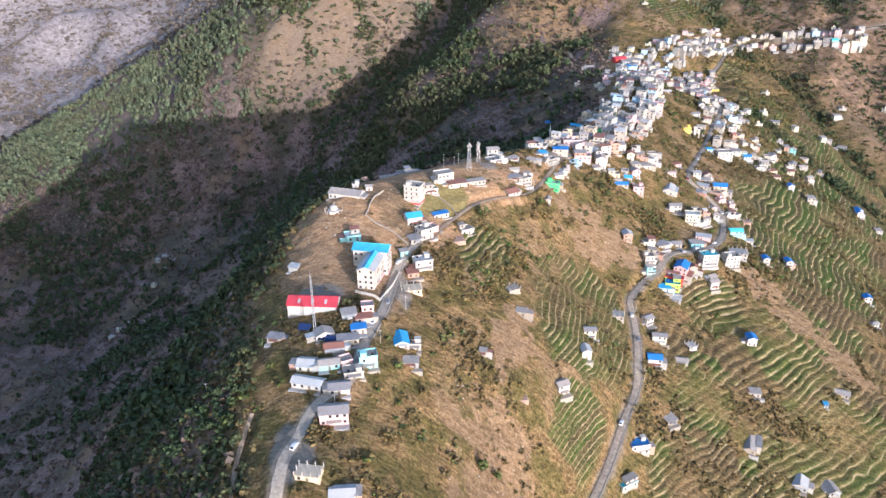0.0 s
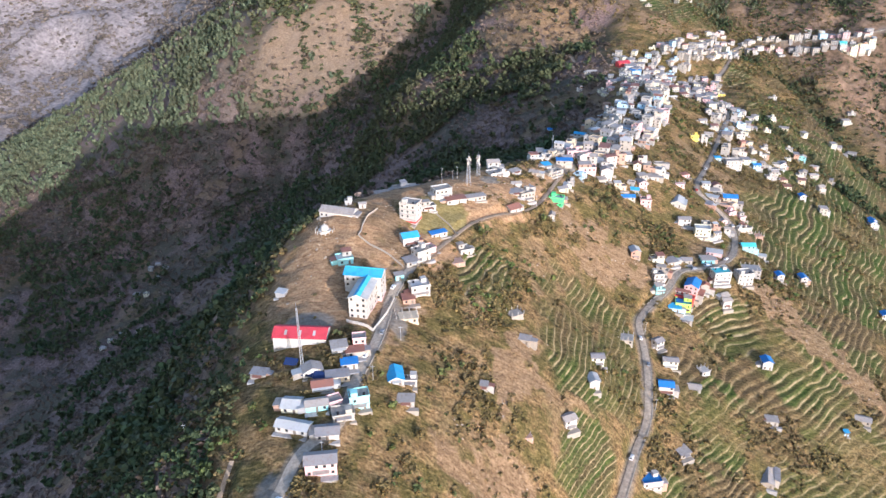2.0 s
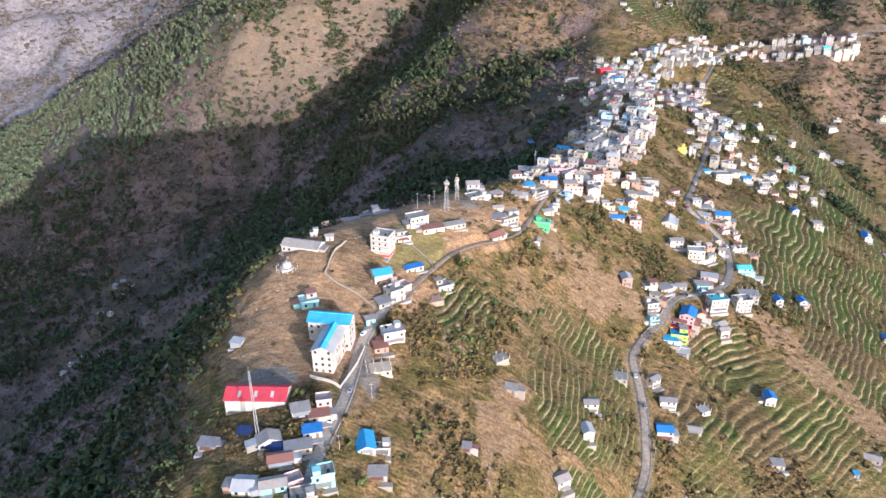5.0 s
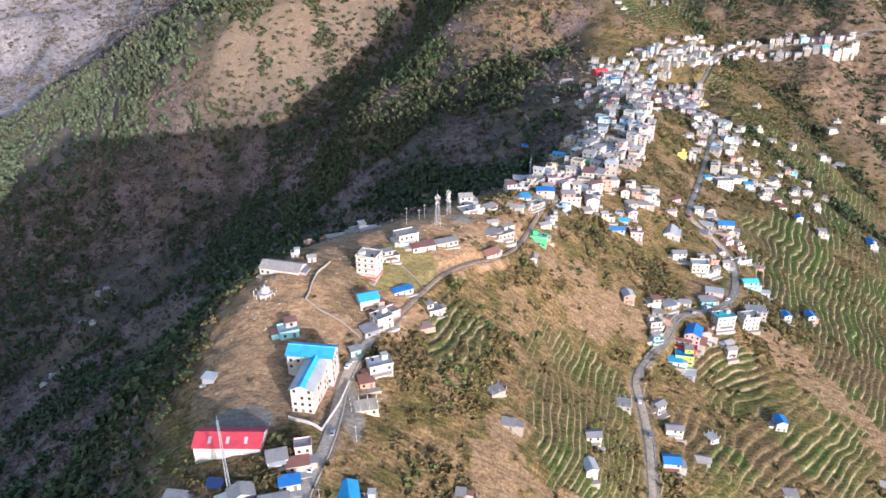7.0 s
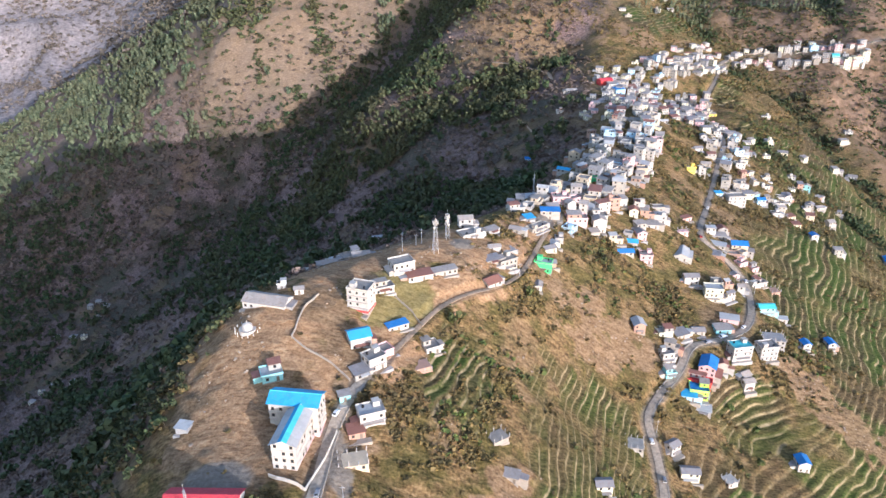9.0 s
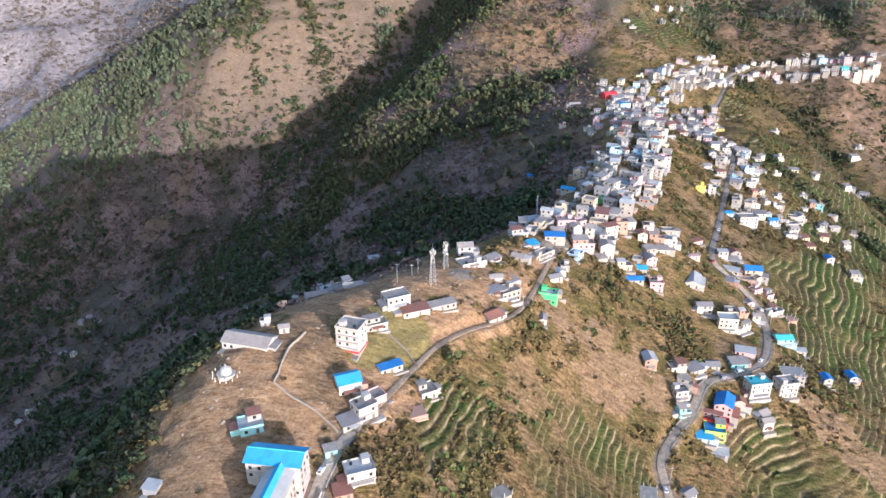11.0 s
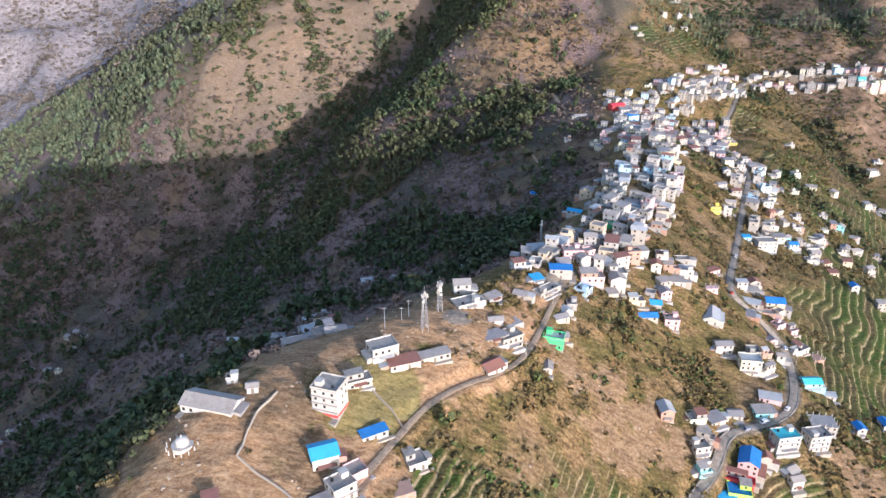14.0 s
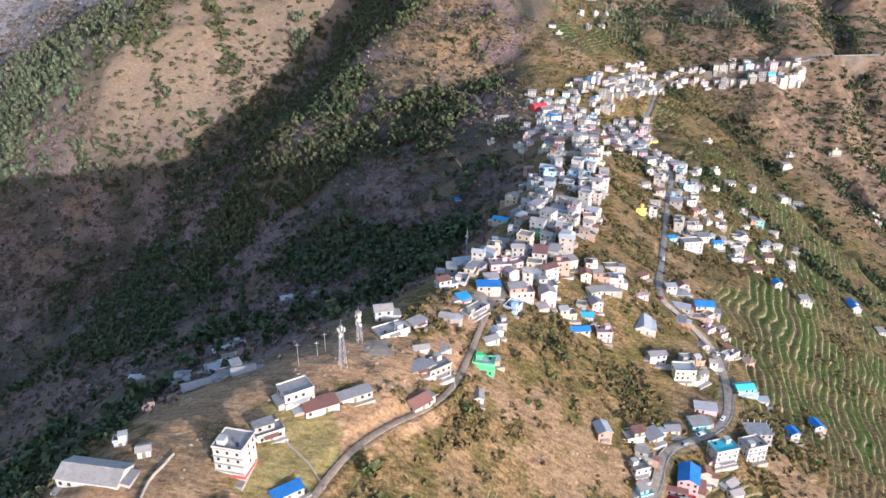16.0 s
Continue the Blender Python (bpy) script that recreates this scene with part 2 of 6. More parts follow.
STREAM = [(-700, 300, -330), (-620, 600, -310), (-466, 839, -265), (-517, 1025, -256), (-364, 1113, -186), (-300, 1210, -138), (-214, 1188, -66),
          (-110, 1262, 5), (-60, 1345, 58), (0, 1430, 118), (60, 1520, 172)]
OPPOSITE = [(-560, 1175, -225), (-411, 1199, -135), (-465, 1324, -54), (-169, 1315, 22), (-125, 1380, 92), (-147, 1435, 128), (-223, 1438, 132), (-446, 1489, 54),
            (-313, 1447, 133), (-660, 1640, -40), (-800, 1600, -125), (-740, 1380, -190), (-1000, 1500, -230)]
OPPOSITE_CREST = [(-1180, 1660, -257), (-1071, 1690, -215), (-962, 1720, -162), (-842, 1750, -86), (-701, 1790, -6), (-514, 1840, 107), (-420, 1900, 182), (-250, 1980, 290), (-50, 2200, 420)]
FAR_SLOPES = [(-1320, 2250, -330), (-950, 2080, -180), (-1320, 2626, -240), (-1900, 3400, 60), (-1000, 3200, 150), (-300, 3200, 420), (540, 1362, 165),
              (594, 1180, 178), (760, 1330, 230), (500, 1700, 330), (900, 1800, 420), (1300, 1400, 250), (1500, 2600, 600), (300, 2600, 550),
              (-2400, 2200, -200), (-1800, 1200, -330), (-1500, 400, -250), (-1400, -400, -200), (1600, 200, 0), (1200, -500, -100), (-100, -600, -120),
              (-2500, 4500, 500), (-60, 1520, 190), (30, 1640, 240), (0, 4500, 700), (2500, 4500, 800), (2600, 1000, 300)]


# the foot of the sunny spur across the valley, as x and y
OPPOSITE_EDGE = ([-1200, -740, -465, -300, -169, -60, 0, 60, 140, 300], [1350, 1330, 1290, 1290, 1290, 1345, 1430, 1520, 1650, 1700])
# gullies that run down the eastern flank and the slopes above the far bazaar: line, depth, half width
GULLIES = [([(430, 1068, 0), (455, 1048, 0), (492, 1015, 0), (500, 950, 0), (504, 880, 0), (508, 820, 0), (530, 760, 0), (590, 660, 0)], 13, 24),
           ([(560, 1600, 0), (500, 1430, 0), (450, 1270, 0), (425, 1160, 0)], 12, 26),
           ([(860, 1420, 0), (770, 1250, 0), (715, 1115, 0), (690, 1020, 0), (700, 900, 0), (760, 780, 0)], 26, 30),
           ([(700, 1420, 0), (640, 1250, 0), (600, 1130, 0)], 12, 20),
           ([(620, 1040, 0), (600, 960, 0), (620, 860, 0), (680, 760, 0)], 10, 20),
           ([(330, 880, 0), (372, 820, 0), (420, 720, 0), (470, 640, 0)], 5, 16)]


def stretched(lines, soft=18.0):
    """Weights of a soft surface over the landform lines."""
    p = np.array([q for line in lines for q in line], float)
    n = len(p)
    r = np.sqrt(((p[:, None, :2] - p[None, :, :2]) ** 2).sum(-1) + soft * soft)
    a = np.zeros((n + 3, n + 3))
    a[:n, :n] = r - np.eye(n) * 4.0
    a[:n, n:] = np.c_[np.ones(n), p[:, :2]]
    a[n:, :n] = a[:n, n:].T
    w = np.linalg.solve(a, np.r_[p[:, 2], 0, 0, 0])
    return p, w


GUIDES, WEIGHTS = stretched([CREST, SHOULDER, MIDSLOPE, LOWER_ROAD, LOWER_FIELDS, EAST_VALLEY, FAR_TOWN, WEST_SLOPE, SPUR, STREAM,
                             OPPOSITE, OPPOSITE_CREST, FAR_SLOPES])


def base_height(x, y, soft=18.0):
    x, y = np.asarray(x, float), np.asarray(y, float)
    z = WEIGHTS[-3] + WEIGHTS[-2] * x + WEIGHTS[-1] * y
    for (px, py, _), w in zip(GUIDES, WEIGHTS):
        z = z + w * np.sqrt((x - px) ** 2 + (y - py) ** 2 + soft * soft)
    return z

TABLE = np.random.RandomState(7).rand(256, 256)


def ripple(x, y, size, shift=0):
    """Soft value noise between -1 and 1, with bumps of that size in metres."""
    u, v = np.asarray(x, float) / size + 11.3 * shift + 500, np.asarray(y, float) / size + 7.7 * shift + 500
    i, j = np.floor(u).astype(int), np.floor(v).astype(int)
    f, g = u - i, v - j
    f, g = f * f * f * (f * (6 * f - 15) + 10), g * g * g * (g * (6 * g - 15) + 10)
    a, b = TABLE[i % 256, j % 256], TABLE[(i + 1) % 256, j % 256]
    c, d = TABLE[i % 256, (j + 1) % 256], TABLE[(i + 1) % 256, (j + 1) % 256]
    return 2 * ((a * (1 - f) + b * f) * (1 - g) + (c * (1 - f) + d * f) * g) - 1


def ramped(v, low, high):
    s = np.clip((v - low) / (high - low), 0, 1)
    return s * s * (3 - 2 * s)


def patch(x, y, cx, cy, rx, ry, turn, ragged=0.35):
    """1 inside a ragged ellipse of land, 0 outside."""
    a = radians(turn)
    u, v = (x - cx) * math.cos(a) + (y - cy) * math.sin(a), (y - cy) * math.cos(a) - (x - cx) * math.sin(a)
    r = np.sqrt((u / rx) ** 2 + (v / ry) ** 2) + ragged * ripple(x, y, 0.6 * min(rx, ry), 3) + 0.5 * ragged * ripple(x, y, 0.2 * min(rx, ry), 4)
    return 1 - ramped(r, 0.85, 1.1)


def along(points, x, y):
    """The distance to a line and the height on it."""
    best = np.full(np.shape(x), 1e9)
    high = np.zeros(np.shape(x))
    for (ax, ay, az), (bx, by, bz) in zip(points, points[1:]):
        l2 = (bx - ax) ** 2 + (by - ay) ** 2
        s = np.clip(((x - ax) * (bx - ax) + (y - ay) * (by - ay)) / l2, 0, 1)
        d = np.hypot(x - ax - s * (bx - ax), y - ay - s * (by - ay))
        high = np.where(d < best, az + s * (bz - az), high)
        best = np.minimum(best, d)
    return best, high


def smooth_line(points, step=3.0, rounds=3):
    """A road's line in short steps, on the ground, its bends and grades eased."""
    p = np.array(points, float)
    for _ in range(rounds):
        p = np.vstack([p[:1], np.stack([0.75 * p[:-1] + 0.25 * p[1:], 0.25 * p[:-1] + 0.75 * p[1:]], 1).reshape(-1, 2), p[-1:]])
    z = base_height(p[:, 0], p[:, 1])
    for _ in range(12):
        z[1:-1] = 0.25 * z[:-2] + 0.5 * z[1:-1] + 0.25 * z[2:]
    return [tuple(q) for q in np.c_[p, z]]


ROADS = {
    "lower_road": ([(72, 258), (86, 282), (94, 298), (101, 313), (113, 334), (117, 354), (121, 373), (123, 394), (123, 409), (133, 423), (151, 440), (160, 456), (170, 463), (186, 468), (203, 477), (212, 489), (221, 508), (228, 533), (224, 550), (215, 565), (209, 574), (218, 597), (236, 631), (267, 694), (288, 737), (315, 789), (324, 842), (333, 900), (352, 950), (384, 1000), (412, 1050), (436, 1092)], 4.0),
    "ridge_road": ([(-60, 183), (-61, 200), (-57, 212), (-55, 226), (-50, 235), (-40, 243), (-38, 265), (-31, 292), (-29, 309), (-28, 327), (-25, 340), (-19, 353), (-9, 369)], 4.6),
    "summit_track": ([(-9, 369), (7, 398), (17, 412), (31, 424), (44, 433), (58, 449), (69, 471), (82, 502), (97, 534)], 2.8),
    "field_track": ([(-81, 232), (-82, 220), (-82, 207), (-79, 191)], 1.9),
    "shade_path": ([(102, 984), (124, 877), (127, 843), (135, 782)], 2.2),
    "high_track": ([(109, 1076), (135, 1064), (159, 1044), (176, 1020), (173, 988)], 5.0),
    "far_road": ([(309, 993), (364, 1029), (403, 1053), (439, 1100), (477, 1116), (540, 1100), (592, 1078), (642, 1098), (706, 1106), (772, 1116)], 6.0),
}
ROAD_LINES = {name: (smooth_line(pts), wide) for name, (pts, wide) in ROADS.items()}
GREEN_FIELDS = [(84, 368, 30, 48, -15), (72, 288, 20, 26, 0), (190, 424, 24, 26, -10), (160, 345, 18, 32, -15), (285, 560, 44, 88, -28), (370, 690, 60, 110, -30),
                (345, 540, 40, 70, -30), (96, 338, 9, 16, 0), (24, 372, 15, 28, 0), (250, 340, 50, 30, 30), (205, 300, 45, 30, 20), (375, 830, 30, 90, -25), (395, 980, 24, 50, -30), (440, 760, 36, 60, -25), (355, 1160, 55, 45, 0), (365, 600, 40, 60, -30)]
FALLOW = [(440, 880, 62, 95, -25), (440, 990, 40, 50, -30), (350, 1150, 62, 55, 0), (215, 380, 70, 60, -20), (270, 350, 80, 70, 0), (300, 480, 60, 80, -30), (30, 225, 22, 14, 20), (150, 300, 40, 40, 0),
          (400, 780, 80, 120, -25), (150, 400, 20, 40, 0), (330, 640, 70, 90, -25), (410, 620, 80, 90, -25), (470, 700, 50, 80, -25), (610, 900, 45, 40, 0), (560, 1010, 40, 25, 0)]
BARE = [(150, 1130, 55, 75, 0), (24, 238, 20, 26, 10), (112, 452, 30, 15, -20), (100, 436, 14, 10, 0), (36, 312, 11, 24, -20), (236, 446, 12, 26, 40), (262, 420, 11, 34, 48), (280, 398, 8, 20, 55), (-60, 372, 34, 42, 0), (-20, 445, 55, 14, 25),
        (-45, 320, 26, 22, 0), (-215, 1400, 44, 120, 8), (-120, 1370, 26, 110, 12), (-330, 1440, 34, 90, 0), (20, 455, 40, 20, 20), (110, 1095, 22, 55, 10), (150, 1170, 60, 50, 0), (300, 1090, 40, 30, 0)]
LIT_DUG = [(-62, 440, 14, 34, 40), (-58, 372, 26, 40, 0), (-30, 432, 40, 16, 28), (-48, 322, 24, 20, 0), (16, 452, 32, 14, 20), (70, 500, 15, 13, 0), (60, 470, 12, 10, 0), (-10, 380, 14, 20, 0), (25, 425, 26, 10, 30)]
LAWN = [(-2, 412, 14, 17, 0), (-14, 398, 8, 10, 0)]
# greyer ground: street paving, yards, and the patch behind the hall at (-64, 306)
GREY_GROUND = [(88, 522, 7, 20, -25), (30, 462, 7, 6, 0), (-64, 306, 13, 9, 0), (-24, 318, 5, 18, 15), (-58, 205, 9, 16, 10)]


def landscape(x, y):
    """Height and the shares of each kind of ground cover."""
    x, y = np.asarray(x, float), np.asarray(y, float)
    z = base_height(x, y)
    d_crest, _ = along(CREST, x, y)
    side, _ = along(LOWER_ROAD, x, y)
    near = 1 - ramped(np.hypot((x - 100) / 1.0, (y - 480) / 1.6), 220, 420)
    west = ramped(np.interp(y, [q[1] for q in CREST], [q[0] for q in CREST]) - x, 4, 45)
    wild = np.maximum(1 - near, ramped(np.interp(y, [q[1] for q in CREST], [q[0] for q in CREST]) - x, 110, 240))
    z = z + wild * (9 * (1 - np.abs(ripple(x, y, 130, 1))) + 6 * ripple(x, y, 60, 2) + 2.5 * ripple(x, y, 24, 3) - 6)
    far = ramped(np.hypot(x - 100, y - 600), 1400, 2300)
    z = z + far * (45 * (1 - 2 * np.abs(ripple(x, y, 330, 5))) + 18 * ripple(x, y, 140, 6))
    z = z + (1 - wild) * (0.9 * ripple(x, y, 26, 7) + 0.5 * ripple(x, y, 9, 8)) + 0.35 * ripple(x, y, 4.5, 9)
    # rills that run down the sunny slope
    u, v = 0.79 * x - 0.62 * y, 0.62 * x + 0.79 * y
    z = z + (1 - wild) * (0.55 * ripple(u * 0.25, v, 5, 31) + 0.3 * ripple(u * 0.3, v, 2.2, 32))
    gully = np.zeros_like(z)
    for line, deep, half in GULLIES:
        d, _ = along(line, x, y)
        share = np.exp(-((d + 0.3 * half * ripple(x, y, 22, 36)) / half) ** 2)
        z = z - deep * share
        gully = np.maximum(gully, share)
    # eroded ribs on the eastern flanks
    ribs = ramped(x - 0.35 * (1000 - y), 470, 560) * ramped(y, 600, 700) * (1 - far)
    z = z + ribs * 7 * (1 - 2 * np.abs(ripple(0.8 * x + 0.5 * y, 0.25 * y, 46, 37)))
    crop = np.zeros_like(z)
    for f in GREEN_FIELDS:
        crop = np.maximum(crop, patch(x, y, *f))
    terrace = crop.copy()
    for f in FALLOW:
        terrace = np.maximum(terrace, patch(x, y, *f))
    crop = np.maximum(crop, terrace * ramped(ripple(x, y, 38, 34) + 0.4 * ripple(x, y, 15, 35), 0.08, 0.5))
    bare = np.zeros_like(z)
    for f in BARE:
        bare = np.maximum(bare, patch(x, y, *f, ragged=0.65))
    crop, terrace = crop * (1 - 0.9 * bare), terrace * (1 - 0.8 * bare)
    bare = np.maximum(bare * (1 - crop), 0.6 * ramped(ripple(x, y, 45, 12) + 0.5 * ripple(x, y, 14, 13), 0.35, 0.8) * (1 - terrace))
    grey_ground = np.zeros_like(z)
    for f in GREY_GROUND:
        grey_ground = np.maximum(grey_ground, patch(x, y, *f, ragged=0.12))
    lit_dug, lawn = np.zeros_like(z), np.zeros_like(z)
    for f in LIT_DUG:
        lit_dug = np.maximum(lit_dug, patch(x, y, *f, ragged=0.5))
    for f in LAWN:
        lawn = np.maximum(lawn, patch(x, y, *f))
    lit_dug = lit_dug * (1 - lawn)
    road_near = np.full(np.shape(z), 1e9)
    road_z = np.zeros_like(z)
    road_half = np.zeros_like(z)
    made = np.zeros_like(z)
    for road_key, (line, wide) in ROAD_LINES.items():
        d, h = along(line, x, y)
        if "road" in road_key:
            made = np.maximum(made, d < wide / 2 + 5)
        closer = d - wide / 2 < road_near
        road_near, road_z = np.where(closer, d - wide / 2, road_near), np.where(closer, h, road_z)
    grey_ground = np.maximum(grey_ground, 0.7 * (1 - ramped(road_near + 1.2 * ripple(x, y, 6, 38), 0.0, 2.6)) * (1 - west) * made)
    terrace = terrace * (1 - ramped(gully, 0.35, 0.7)) * ramped(road_near, 2, 6) * np.clip(0.62 + 0.38 * crop + 0.75 * ripple(x, y, 32, 33), 0, 1)
    # stepped fields: flat treads between steep earth banks, each strip sown or left as it comes
    smooth = base_height(x, y) + 0.9 * ripple(x, y, 26, 7)
    level = smooth / 2.5 + 0.5 * ripple(x, y, 24, 16) + 0.24 * ripple(x, y, 8, 19)
    strip = np.floor(level)
    part_up = level - strip
    bank = ramped(part_up, 0.70, 1.0)
    flat = (strip + bank - 0.5 * ripple(x, y, 24, 16) - 0.24 * ripple(x, y, 8, 19)) * 2.5 + 0.12 * ripple(x, y, 4.5, 9)
    z = z * (1 - terrace) + flat * terrace
    banks = np.clip(terrace * (0.5 + 0.6 * crop), 0, 1)
    crop = crop * np.clip(0.62 + 0.55 * ripple(strip * 7.3 + x / 60, strip * 3.7 + y / 60, 1.0, 23) + 0.25 * ripple(x, y, 14, 18), 0, 1)
    on = 1 - ramped(road_near, 0.8, 4.5)
    z = z * (1 - on) + (road_z - 0.12) * on
    spur = ramped(y - np.interp(x, OPPOSITE_EDGE[0], OPPOSITE_EDGE[1]), -30, 60)
    wood = west * (1 - bare) * (1 - 0.8 * spur * (1 - far) * ramped(x + 0.4 * (y - 1400), -520, -360))
    bare = np.maximum(bare, spur * (1 - far) * (0.2 + 0.6 * ramped(x + 0.4 * (y - 1400), -520, -360)))
    pale = np.maximum(far * ramped(-x, -200, 300), 0.15 * spur * (1 - far))
    return z, {"terrace": terrace, "crop": np.clip(crop, 0, 1), "bare": bare, "wood": wood * (1 - 0.7 * on), "bank": banks, "level": level, "grey_ground": grey_ground, "pale": pale, "lit_dug": lit_dug, "lawn": lawn, "gully": gully * (1 - far), "rib": ribs}


def height(x, y):
    return float(landscape(np.array([float(x)]), np.array([float(y)]))[0][0])


def mesh_from(name, verts, faces, mats, mat_index=None, smooth=False):
    """One mesh from arrays of vertices and of equal-sided faces."""
    me = bpy.data.meshes.new(name)
    verts, faces = np.asarray(verts, np.float32), np.asarray(faces, np.int32)
    n, k = faces.shape
    me.vertices.add(len(verts))
    me.vertices.foreach_set("co", verts.ravel())
    me.loops.add(n * k)
    me.loops.foreach_set("vertex_index", faces.ravel())
    me.polygons.add(n)
    me.polygons.foreach_set("loop_start", np.arange(0, n * k, k, dtype=np.int32))
    for m in mats:
        me.materials.append(m)
    if mat_index is not None:
        me.polygons.foreach_set("material_index", np.asarray(mat_index, np.int32))
    me.polygons.foreach_set("use_smooth", np.full(n, smooth))
    me.update(calc_edges=True)
    return me


def spaced(low, first, last, step, growth, zones):
    """Grid lines: even within each zone (its end, its step), wider and wider outside."""
    core = [low]
    for high, step_here in zones:
        core += list(np.arange(core[-1] + step_here, high + step_here, step_here))
    out, s = [core[-1]], zones[-1][1]
    while out[-1] < last:
        s *= growth
        out.append(out[-1] + s)
    back, s = [core[0]], step
    while back[-1] > first:
        s *= growth
        back.append(back[-1] - s)
    return np.array(back[:0:-1] + core + out[1:])


def build_ground():
    xs = spaced(-105, -2700, 2800, 1.0, 1.034, ((250, 1.0), (400, 1.5), (560, 2.3)))
    ys = spaced(185, -700, 4900, 1.0, 1.05, ((540, 1.0), (740, 1.45), (1080, 2.2), (1480, 6.0)))
    gx, gy = np.meshgrid(xs, ys)
    z, cover = landscape(gx.ravel(), gy.ravel())
    nx, ny = len(xs), len(ys)
    i = (np.arange(ny - 1)[:, None] * nx + np.arange(nx - 1)[None, :]).ravel()
    me = mesh_from("ground", np.c_[gx.ravel(), gy.ravel(), z], np.c_[i, i + 1, i + nx + 1, i + nx], [HILLSIDE], smooth=True)
    for name, share in cover.items():
        a = me.attributes.new(name, "FLOAT", "POINT")
        a.data.foreach_set("value", share.astype(np.float32))
    return tagged(new("ground", me), "steep Himalayan hillside with dry grass, bare soil and terraced fields", "hillside", kind="structure")


ground = build_ground()


def build_road(name, line, wide, mat, label):
    p = np.array(line)
    d = np.gradient(p[:, :2], axis=0)
    d /= np.linalg.norm(d, axis=1)[:, None] + 1e-9
    nrm = np.c_[-d[:, 1], d[:, 0]]
    rows = []
    for off, dz in ((-0.5, -0.5), (-0.5, 0.06), (-0.25, 0.12), (0, 0.15), (0.25, 0.12), (0.5, 0.06), (0.5, -0.5)):
        edge = wide * off * (1 + 0.06 * ripple(p[:, 0], p[:, 1], 5, 21))
        rows.append(np.c_[p[:, :2] + nrm * edge[:, None], p[:, 2] + dz])
    v = np.stack(rows, 1).reshape(-1, 3)
    k = len(rows)
    i = (np.arange(len(p) - 1)[:, None] * k + np.arange(k - 1)[None, :]).ravel()
    me = mesh_from(name, v, np.c_[i, i + k, i + k + 1, i + 1], [mat])
    return tagged(new(name, me), label, "road", kind="structure")


for road_name, (line, wide) in ROAD_LINES.items():
    if "track" in road_name or "path" in road_name:
        build_road(road_name, line, wide, DIRT_ROAD, "narrow dirt track cut along the hillside")
    elif "ridge" in road_name:
        build_road(road_name, line, wide, CONCRETE_ROAD, "pale worn concrete road along the ridge")
    else:
        build_road(road_name, line, wide, ASPHALT, "grey asphalt hill road winding between the houses")

# ---- building parts ----
def part(name, bm, mat, parent, label="", at=None):
    """A bmesh, or a shared mesh, as one object under a thing or a part."""
    if isinstance(bm, bpy.types.Mesh):
        me = bm
    else:
        me = bpy.data.meshes.new(name)
        bm.to_mesh(me)
        bm.free()
        for m in (mat if isinstance(mat, (list, tuple)) else [mat]):
            me.materials.append(m)
    ob = new(name, me)
    ob.parent = parent
    if at is not None:
        ob.matrix_basis = at
    if label:
        ob["label"] = label
    return ob


def thing(name, m, label, category, group=""):
    ob = new(name)
    ob.empty_display_size = 0.5
    ob.matrix_basis = m
    return tagged(ob, label, category, group)


def box(bm, x0, x1, y0, y1, z0, z1, mat=0):
    v = [bm.verts.new((x, y, z)) for z in (z0, z1) for x, y in ((x0, y0), (x1, y0), (x1, y1), (x0, y1))]
    for q in ((0, 3, 2, 1), (4, 5, 6, 7), (0, 1, 5, 4), (1, 2, 6, 5), (2, 3, 7, 6), (3, 0, 4, 7)):
        bm.faces.new([v[i] for i in q]).material_index = mat
    return v


def rod(bm, a, b, r, sides=6, taper=1.0):
    a, b = Vector(a), Vector(b)
    q = (b - a).to_track_quat("Z", "Y")
    ring = [[bm.verts.new(p + q @ Vector((math.cos(k * math.tau / sides) * s, math.sin(k * math.tau / sides) * s, 0))) for k in range(sides)]
            for p, s in ((a, r), (b, r * taper))]
    for k in range(sides):
        bm.faces.new([ring[0][k], ring[0][(k + 1) % sides], ring[1][(k + 1) % sides], ring[1][k]])
    bm.faces.new(ring[1])
    bm.faces.new(ring[0][::-1])


SHARED = {}
HOMES = []


def window_mesh(w, h, key, with_pane=False):
    """A window: a frame proud of the wall round a pane that is set back."""
    name = ("win", round(w, 1), round(h, 1), key, with_pane)
    if name not in SHARED:
        bm = bmesh.new()
        f = 0.10
        out, inn = [(-w / 2 - f, -f), (w / 2 + f, -f), (w / 2 + f, h + f), (-w / 2 - f, h + f)], [(-w / 2, 0), (w / 2, 0), (w / 2, h), (-w / 2, h)]
        rings = [[bm.verts.new((x, y, z)) for x, z in ring] for ring, y in ((out, 0.03), (out, -0.07), (inn, -0.07), (inn, 0.0))]
        for r, q in zip(rings, rings[1:]):
            for k in range(4):
                bm.faces.new([r[k], r[(k + 1) % 4], q[(k + 1) % 4], q[k]])
        if with_pane:
            bm.faces.new(rings[3]).material_index = 1
        bmesh.ops.recalc_face_normals(bm, faces=bm.faces[:])
        me = bpy.data.meshes.new("window")
        bm.to_mesh(me)
        bm.free()
        me.materials.append(FRAME if key == "wood" else wall_of(key))
        me.materials.append(GLASS)
        bm = bmesh.new()
        box(bm, -w / 2, w / 2, -0.008, 0.02, 0, h)
        pane = bpy.data.meshes.new("pane")
        bm.to_mesh(pane)
        bm.free()
        pane.materials.append(GLASS)
        SHARED[name] = (me, pane)
    return SHARED[name]


